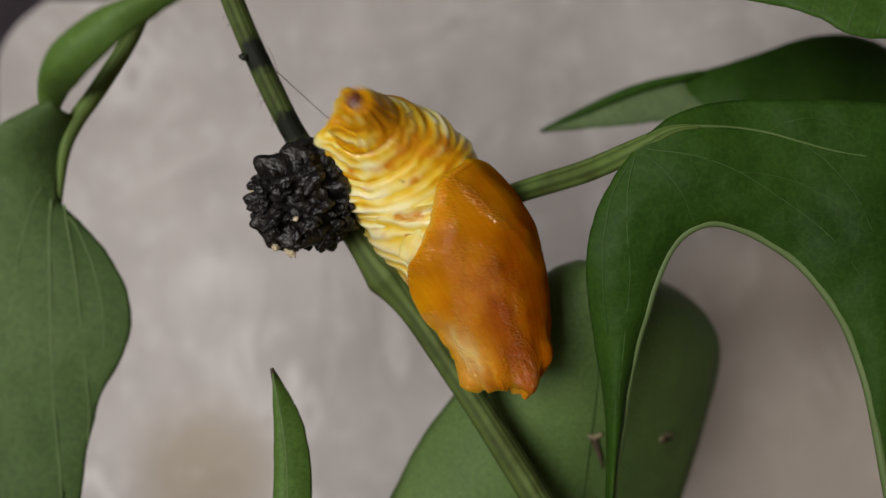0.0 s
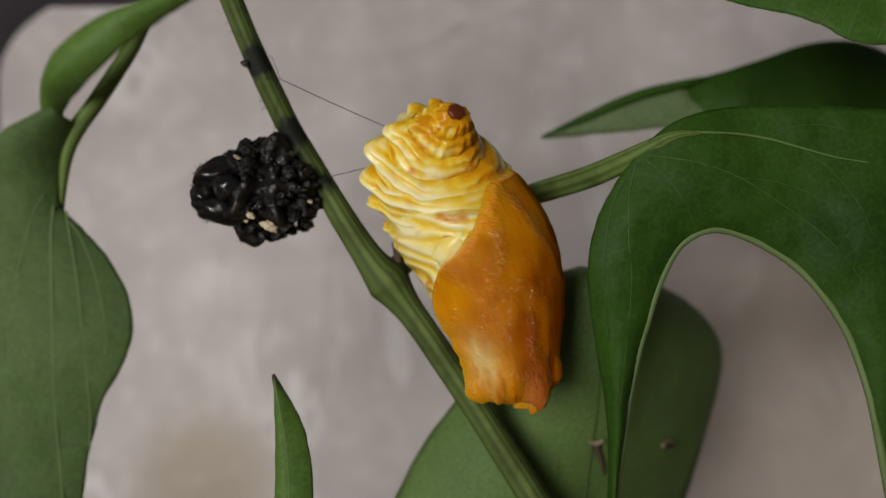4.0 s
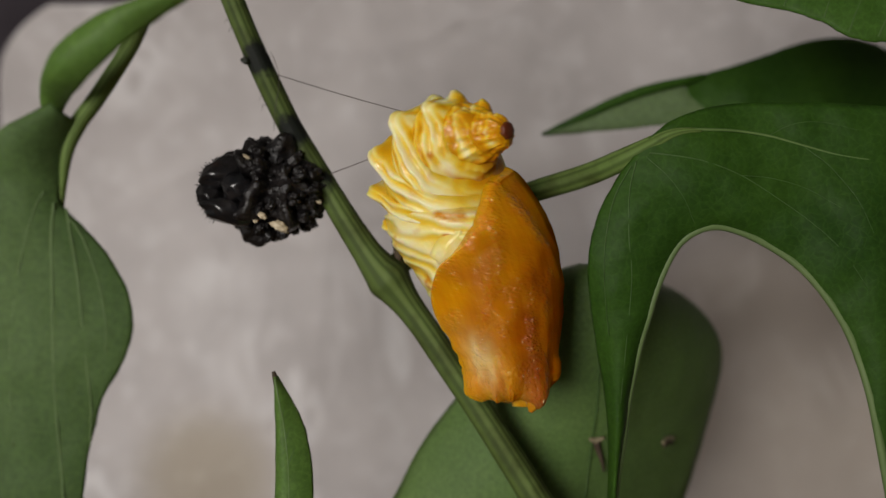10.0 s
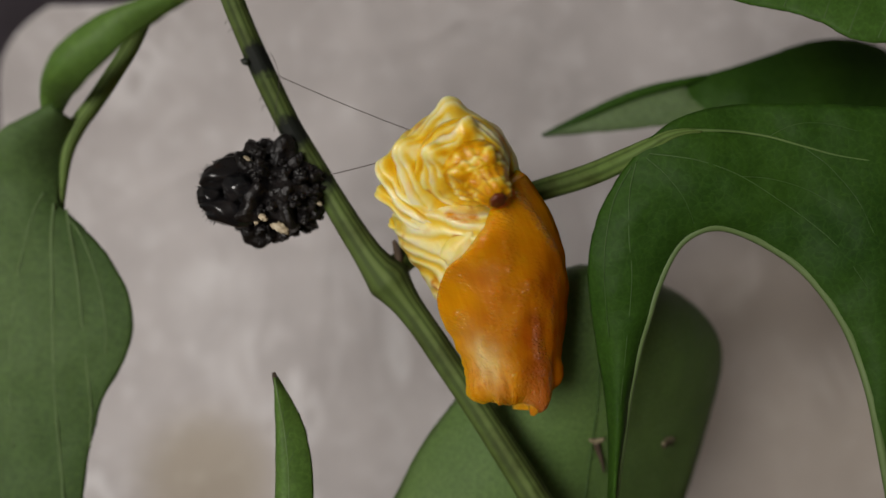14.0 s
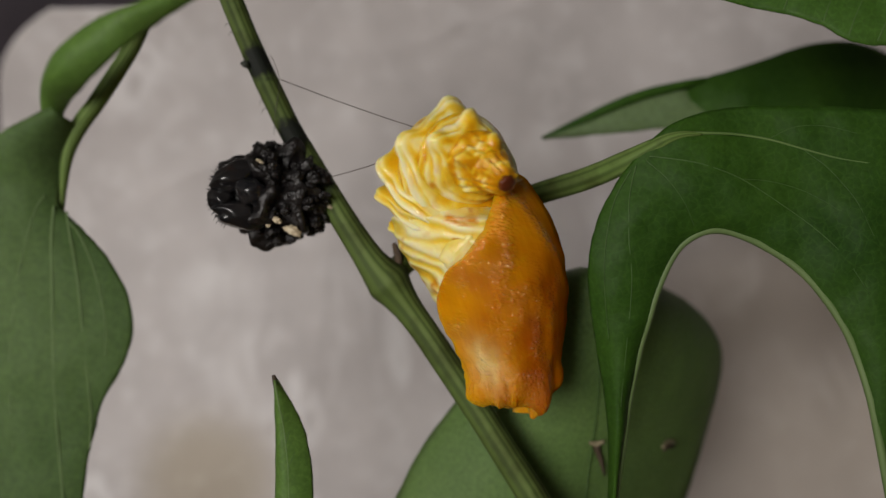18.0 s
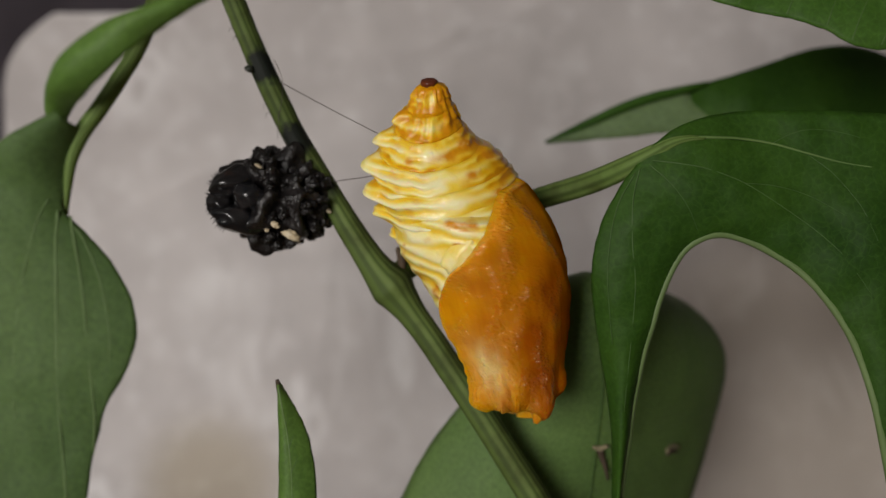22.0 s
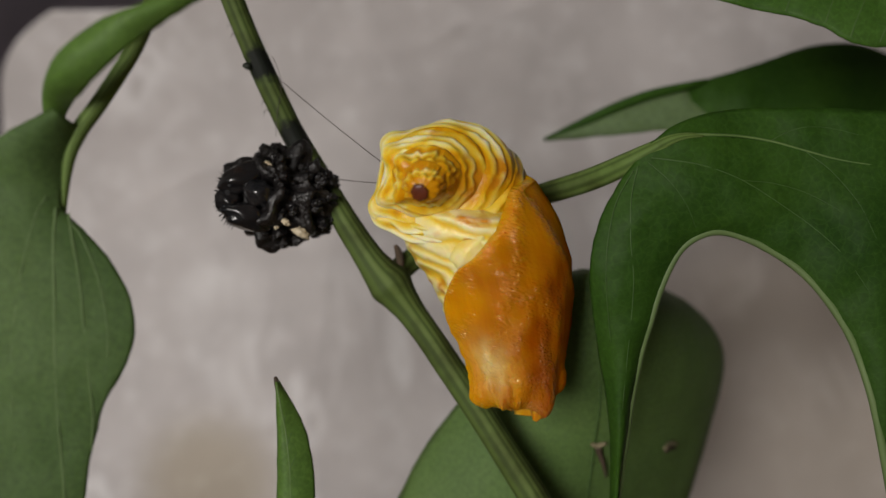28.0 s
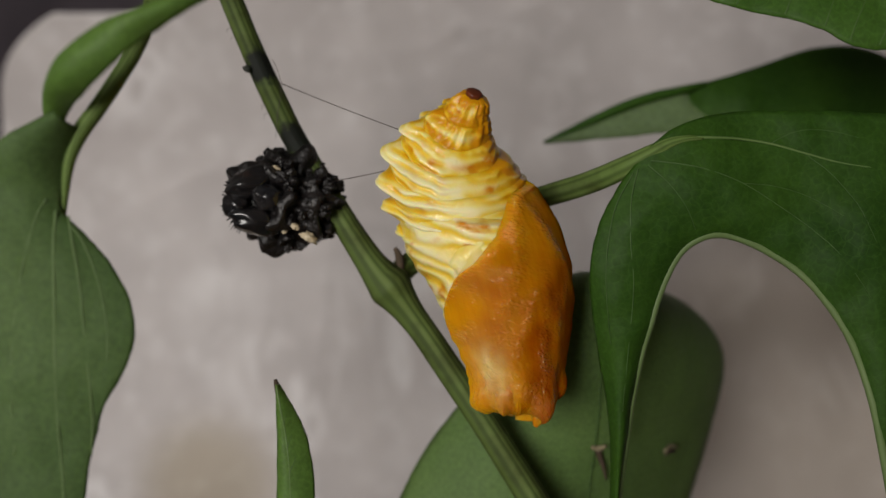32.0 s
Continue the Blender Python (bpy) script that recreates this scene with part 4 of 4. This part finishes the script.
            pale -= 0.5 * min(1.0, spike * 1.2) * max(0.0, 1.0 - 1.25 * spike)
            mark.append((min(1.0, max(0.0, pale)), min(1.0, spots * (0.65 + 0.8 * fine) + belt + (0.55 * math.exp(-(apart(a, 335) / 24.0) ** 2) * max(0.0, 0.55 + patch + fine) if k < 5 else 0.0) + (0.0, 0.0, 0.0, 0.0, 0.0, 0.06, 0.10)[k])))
        rows.append(row)
        marks.append(mark)
    vs = grid_mesh(bm, rows, True)
    bm.faces.new(vs[0][::-1])
    bm.faces.new(vs[-1])
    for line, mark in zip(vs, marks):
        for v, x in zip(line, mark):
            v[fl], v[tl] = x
    return bm


rings = []
for k in range(7):
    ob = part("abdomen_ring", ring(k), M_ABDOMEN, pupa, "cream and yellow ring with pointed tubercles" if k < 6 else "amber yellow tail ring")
    rings.append(ob)
bm = tube(bmesh.new(), [(0, 0, 1.5, 0.62), (0, 0, 1.9, 0.7), (0, 0, 2.14, 0.7), (0, 0, 2.24, 0.52), (0, 0, 2.28, 0.12)], 24, 20, 7, 0.08)
tail_tip = part("tail_tip", bm, M_TAIL, rings[6], "dark reddish-brown tail tip")


def bend_at(right, near, length):
    """Poses of the rings in the chrysalis's space, for degrees of bend to the right and towards the near side, and the abdomen's length."""
    m, out = ROOT.copy(), []
    for k in range(7):
        if k:
            v = Vector((radians(near), radians(right), 0)) * BEND[k - 1]
            m = m @ Matrix.Rotation(v.length, 4, v.normalized()) if v.length > 1e-6 else m
        out.append(m.copy())
        m = m @ Matrix.Translation(Vector((DRIFT[k], 0, 1)) * (length * SHARE[k] * MM))
    return out


# ---- shed skin ----
def shed_skin():
    ob = thing("shed_skin", (-16.63, 5, 5.35), "crumpled glossy black shed caterpillar skin clinging to the stem", "shed skin")
    bm = bmesh.new()
    blob(bm, (0.3, 0.4, 0.1), (4.5, 4.9, 4.2), level=6, rough=0.42, scale=3.0, seed=1)
    part("crumpled_skin", bm, M_SKIN, ob)
    bm = bmesh.new()
    blob(bm, (3.6, -0.5, -0.6), (1.9, 1.9, 2.4), level=4, rough=0.5, scale=3.0, seed=4)
    part("crumpled_skin", bm, M_SKIN, ob)
    bm = bmesh.new()
    blob(bm, (0.1, 0.8, 3.6), (1.5, 1.6, 1.3), level=4, rough=0.4, scale=2.4, seed=6)
    part("crumpled_skin", bm, M_SKIN, ob)
    for at, size, turn in (((-3.0, -2.7, 1.5), (2.3, 1.7, 1.35), (0, -25, 20)), ((-2.6, -3.2, -2.1), (2.4, 1.6, 1.25), (0, 12, 15)), ((-4.4, -2.6, -0.6), (1.2, 1.4, 1.3), (0, 0, 0)), ((-1.6, -3.9, 0.0), (1.5, 1.2, 1.3), (20, 30, 0))):
        bm = bmesh.new()
        blob(bm, at, size, turn, 4, 0.2, 1.7, at[0])
        part("head_capsule", bm, M_CAPSULE, ob, "smooth glossy black head shell")
    # soft blunt tubercles all over, more on the far end
    rnd = random.Random(5)
    meshes = []
    for s in range(4):
        bm = bmesh.new()
        blob(bm, (0, 0, 0.2), (0.50, 0.42, 0.62), (0, 0, 0), 3, 0.5, 1.9, s * 3.0)
        blob(bm, (0.08, 0.05, 0.72), (0.22, 0.2, 0.2), (0, 0, 0), 2, 0.2, 1.5, s * 2.0)
        meshes.append(finish(bm, "tubercle", M_SKIN))
    for k in range(260):
        z = rnd.uniform(-1, 1)
        a = rnd.uniform(0, 2 * math.pi)
        d = Vector((math.sqrt(1 - z * z) * math.cos(a), math.sqrt(1 - z * z) * math.sin(a), z))
        if d.x < -0.35 and d.y < 0.3:
            continue
        c = Vector((0.3 + d.x * 4.35, 0.4 + d.y * 4.8, 0.1 + d.z * 4.15))
        if d.x > 0.5:
            c += Vector((0.7, -0.4, -0.3))
        o = new("tubercle", meshes[k % 4])
        o.parent = ob
        turn = (d + Vector((rnd.uniform(-0.7, 0.7), rnd.uniform(-0.7, 0.7), rnd.uniform(-0.7, 0.7)))).to_track_quat("Z", "Y")
        o.matrix_basis = Matrix.LocRotScale(c * MM, turn, Vector((rnd.uniform(0.8, 1.3), rnd.uniform(0.7, 1.1), 1)) * rnd.uniform(0.45, 1.2))
    for at, size in (((2.1, -3.5, -3.5), (0.8, 0.4, 0.4)), ((0.7, -4.4, -2.6), (0.42, 0.3, 0.3)), ((-0.8, -3.7, 2.7), (0.4, 0.3, 0.16)), ((5.4, -1.9, -1.2), (0.25, 0.25, 0.2)), ((1.6, 2.8, 1.6), (0.6, 0.5, 0.4)), ((-0.1, -3.3, -3.0), (0.22, 0.2, 0.2))):
        bm = bmesh.new()
        blob(bm, at, size, (20, 30, 10), 3, 0.6, 2.0, at[0])
        part("pale_fleck", bm, M_PALE, ob, "pale cream fleck of skin lining")
    for k in range(46):
        a, b = rnd.uniform(1.9, 4.4), rnd.uniform(-0.9, 0.9)
        d = Vector((math.cos(a), -0.4 + 0.3 * rnd.random(), math.sin(a) * 0.9 + b * 0.3)).normalized()
        c = Vector((-3.1, -2.4, -0.3)) + Vector((d.x * 2.2, d.y * 1.3, d.z * 2.7))
        e = c + d * rnd.uniform(0.3, 0.75)
        part("bristle", tube(bmesh.new(), [(*c, 0.06), (*((c + e) / 2 + Vector((0, 0, 0.05))), 0.045), (*e, 0.012)], 6, 5), M_SKIN, ob)
    return ob


skin_clump = shed_skin()


# ---- silk ----
def silk(name, a, length, label):
    """A strand that starts on the stem and runs along its own x axis."""
    ob = new(name)
    ob.location = ORIGIN + Vector(a) * MM
    tagged(ob, label, "silk thread", "silk girdle")
    part("strand", tube(bmesh.new(), [(0, 0, 0, 0.042), (length * 0.35, 0, -0.12, 0.04), (length * 0.7, 0, -0.12, 0.04), (length, 0, 0, 0.036)], 20, 6), M_SILK, ob)
    return ob


GIRDLE_HIGH, GIRDLE_LOW = (-15, 3.8, 15.73), (-10.25, 3.9, 6.64)
silk_high = silk("silk_thread", GIRDLE_HIGH, 18.0, "fine grey silk thread from the stem to the chrysalis")
silk_low = silk("silk_thread", GIRDLE_LOW, 12.5, "fine grey silk thread from the stem to the chrysalis")
for pts in ([(-15.82, 4, 17.97, 0), (-15.45, 3.7, 17.28, 0), (-15.14, 3.7, 16.44, 0), (-14.95, 3.8, 15.68, 0)], [(-15, 3.8, 15.73, 0), (-15.05, 3.8, 14.42, 0), (-15.36, 3.8, 12.59, 0), (-15.54, 4.2, 10.66, 0)]):
    part("silk_wisp", tube(bmesh.new(), from_base([(p[0], p[1], p[2], 0.026) for p in pts]), 16, 6), M_SILK, plant)


# ---- what moves ----
# chrysalis: seconds, millimetres sideways and up, degrees of lean, degrees of turn
BODY_A = [(0, 0.1, 0.8, -7.0, -12.76), (0.5, 0.0, 0.7, -6.2, -12.08), (1, -0.27, 0.57, -3.26, -8.64), (1.5, -0.27, 0.57, -2.35, -6.21), (2, -0.1, 0.21, -0.4, -1.06), (2.5, 0, 0.24, 0.77, 1.23), (3, 0.06, 0.28, 0.65, 1.03), (3.5, 0.11, 0.23, 0.65, 1.03), (5.5, 0.06, 0.06, 1.16, 1.85), (6, 0.11, 0.09, 1.16, 1.85), (6.5, 0.06, 0.09, 0.91, 1.44), (7, 0.06, 0.06, 1.04, 1.65), (7.5, 0.05, 0.04, 0.9, 1.43), (8, 0.11, 0.03, 1.16, 1.85)]
BODY_B = [(8.5, 0.11, -0.04, 1.42, 2.25), (9, 0.11, 0.03, 1.56, 2.47), (9.5, 0.06, -0.04, 1.56, 2.48), (10, 0, 0.08, 0.65, 1.03), (10.5, 0, -0.01, 0.64, 1.01), (11, 0.05, 0.02, 1.43, 2.27), (11.5, 0.11, 0.04, 1.3, 2.07), (12, 0.06, 0.09, 1.04, 1.65), (12.5, 0.06, -0.04, 0.78, 1.24), (13, 0, 0, 0, 0.0), (13.5, 0.05, 0, 1.68, 2.67), (14, 0.05, -0.08, 2.59, 4.12), (14.5, 0.05, -0.04, 1.68, 2.67)]
BODY_C = [(16.5, 0.16, 0.08, 2.47, 3.91), (17, 0.06, 0.02, 1.04, 1.65), (17.5, 0.05, -0.08, 2.21, 3.51), (18, 0.05, -0.12, 2.47, 3.91), (18.5, 0.06, -0.08, 1.96, 3.11), (19, 0.05, -0.12, 2.73, 4.33), (19.5, 0.06, -0.09, 2.73, 4.33), (20, 0.06, -0.12, 2.6, 4.13), (20.5, 0.11, -0.23, 2.99, 4.75), (21, 0.11, -0.22, 3.25, 5.16), (21.5, 0.11, -0.29, 3.12, 4.95), (22, 0.06, -0.17, 1.96, 3.11), (22.5, 0.06, -0.17, 1.69, 2.69), (23, 0.05, -0.18, 3.25, 5.16), (23.5, 0.05, -0.14, 3.37, 5.36), (24, 0.11, -0.11, 3.11, 4.94)]
BODY_D = [(24.5, 0.11, -0.13, 3.37, 5.36), (25, 0.11, -0.06, 3.38, 5.37), (25.5, 0.11, 0.03, 3.77, 5.99), (27.5, 0.06, -0.18, 3.9, 6.2), (28, 0.06, -0.14, 4.29, 6.82), (28.5, 0.05, -0.16, 3.51, 5.58), (29, 0.11, -0.16, 3.9, 6.2), (29.5, 0.11, -0.2, 4.17, 6.62), (30, 0.11, -0.06, 3.9, 6.2), (30.5, 0.11, -0.06, 4.04, 6.41), (31, 0.11, -0.13, 4.04, 6.41), (31.5, 0.06, -0.25, 2.86, 4.55), (32, 0.11, -0.38, 4.17, 6.62)]
# abdomen: seconds, degrees of bend to the right, towards the near side, length in millimetres
TAIL_A = [(0, 8.1, 74.0, 17.88), (0.1, 45.5, 94.8, 16.45), (0.2, 66.5, 77.1, 14.3), (0.3, 75.7, 56.3, 14.29), (0.4, 72.7, 32.0, 14.28), (0.5, 60.4, 0.1, 16.21), (1, 36.9, 5.8, 15.43), (1.5, 56.4, 85.9, 14.28), (2, 113.5, 83.8, 14.11), (2.5, 91.4, 89.2, 14.26), (3, 36.4, 60.1, 14.3), (3.5, 13.7, 51.7, 14.3), (5.5, 93.5, 99.0, 14.18), (6, 45.3, 78.6, 14.31), (6.5, 18.3, 63.4, 14.3), (7, 4.8, 61.4, 14.29), (7.5, -1.3, 58.7, 14.29), (8, -6.4, 59.5, 14.28)]
TAIL_B = [(8.5, -14.3, 60.5, 14.28), (9, -29.3, 58.9, 14.26), (9.5, -47.9, 74.6, 14.25), (9.7, -8.4, 80.6, 14.26), (10, 64.9, 64.2, 14.31), (10.5, 103.6, 85.8, 14.17), (11, 77.7, 84.7, 14.31), (11.5, 29.8, 59.7, 14.3), (12, 12.4, 50.4, 14.29), (12.5, -0.6, 31.7, 15.07), (13, 9.8, 7.6, 15.61), (13.3, -1.8, 56.6, 14.29), (13.5, -19.3, 91.3, 14.29), (13.7, -16.6, 115.6, 14.3), (14, 56.4, 120.3, 14.21), (14.5, 85.6, 76.5, 14.31)]
TAIL_C = [(16.5, -13.9, 51.1, 14.27), (17, -1.9, 26.2, 15.05), (17.5, -10.6, 69.7, 14.29), (17.7, -15.2, 94.6, 14.29), (18, 60.6, 104.8, 14.32), (18.5, 98.7, 84.8, 14.17), (19, 81.3, 96.4, 14.31), (19.5, 30.2, 79.4, 14.3), (20, 7.5, 64.2, 14.3), (20.5, -2.3, 59.9, 14.28), (21, -5.4, 57.3, 14.28), (21.5, -6.7, 42.3, 14.28), (22, 0.4, 26.1, 15.07), (22.5, 22.7, 9.6, 15.62), (23, 15.3, 107.9, 14.3), (23.5, 9.0, 121.8, 14.3), (24, 96.6, 95.5, 14.18)]
TAIL_D = [(24.5, 63.8, 87.3, 14.33), (25, 20.0, 72.0, 14.31), (25.5, -2.4, 62.8, 14.29), (27.5, -43.6, 77.6, 14.25), (28, -37.3, 106.5, 14.27), (28.2, 16.5, 96.9, 14.28), (28.5, 78.1, 59.8, 14.36), (29, 102.2, 74.8, 14.33), (29.5, 63.2, 76.4, 14.34), (30, 29.5, 57.4, 14.31), (30.5, 12.5, 51.6, 14.28), (31, -2.0, 41.1, 14.27), (31.5, 8.0, 6.4, 15.15), (32, 17.1, 36.1, 14.29)]
# shed skin: seconds, place, degrees of turn
SKIN_A = [(0, -12.04, 1, 3.89, (28, 0, -78)), (0.5, -12.19, 1, 3.71, (26, 0, -75)), (1, -12.19, 1, 3.71, (26, 0, -75)), (1.5, -13.35, 1, 3.35, (22, 0, -66)), (2, -14.89, 2, 3.70, (12, 0, -50)), (2.5, -16.62, 4, 4.63, (6, 0, -25)), (3, -16.84, 5, 5.46, (0, 0, -8)), (3.5, -16.89, 5, 5.46, (0, 0, -8)), (5.5, -17.34, 5, 5.58, (0, 0, -8)), (6, -17.29, 5, 5.58, (0, 0, -8)), (9, -17.22, 5, 5.56, (0, 0, -7)), (9.5, -17.16, 5, 5.53, (0, 0, -7)), (10, -16.63, 5, 5.24, (0, 0, 0))]
SKIN_B = [(10.5, -17.11, 5, 5.42, (0, 0, -6)), (12.5, -17.08, 5, 5.43, (0, 0, -4)), (13, -16.42, 5, 5.14, (0, 0, 2)), (14, -16.58, 5, 5.16, (0, 0, 0)), (16.5, -16.61, 5, 5.22, (0, 0, 0)), (17, -16.47, 5, 5.20, (0, 0, 3)), (18, -15.95, 5, 5.14, (0, 0, 8)), (19, -16.55, 5, 5.22, (0, 0, 2)), (21.5, -16.61, 5, 5.12, (0, 0, 3)), (22.5, -15.95, 5, 5.12, (0, 0, 9)), (23.5, -15.92, 5, 5.16, (0, 0, 9)), (24.5, -16.24, 5, 5.09, (0, 0, 5)), (25.5, -16.42, 5, 5.17, (0, 0, 4)), (27.5, -15.89, 5, 5.12, (0, 0, 9)), (28.5, -15.39, 5, 5.14, (0, 0, 12)), (29.5, -15.79, 5, 5.01, (0, 0, 10)), (31, -15.65, 5, 5.09, (0, 0, 12)), (31.5, -15.28, 5, 5.07, (0, 0, 16)), (32, -15.20, 5, 4.96, (0, 0, 17))]


def motions():
    body = {}
    for rows in (BODY_A, BODY_B, BODY_C, BODY_D):
        for t, x, z, lean, turn in rows:
            body[t] = Matrix.Translation(ORIGIN + Vector((HEAD[0] + x, HEAD[1], HEAD[2] + z)) * MM) @ pose(0, 0, 0, 0, lean, 0) @ pose(0, 0, 0, 0, 0, turn)
    walk(pupa, sorted(body.items()))
    steps = [(t, bend_at(right, near, length)) for rows in (TAIL_A, TAIL_B, TAIL_C, TAIL_D) for t, right, near, length in rows]
    for k, ob in enumerate(rings):
        walk(ob, [(t, m[k]) for t, m in steps])
    walk(skin_clump, [(t, Matrix.Translation(ORIGIN + Vector((x, y, z)) * MM) @ pose(0, 0, 0, *turn)) for t, x, y, z, turn in SKIN_A + SKIN_B])
    # the strands follow the back of the abdomen
    ends = {t: m for t, m in steps}
    times = sorted(t for t in ends if t in body)
    for ob, start, k, spot in ((silk_high, GIRDLE_HIGH, 3, (-3.4, 1.0, 2.8)), (silk_low, GIRDLE_LOW, 3, (-3.5, 1.2, 0.5))):
        rows = []
        for t in times:
            p = body[t] @ ends[t][k] @ (Vector(spot) * MM)
            a = ORIGIN + Vector(start) * MM
            rows.append((t, Matrix.Translation(a) @ (p - a).to_track_quat("X", "Z").to_matrix().to_4x4()))
        walk(ob, rows)


motions()
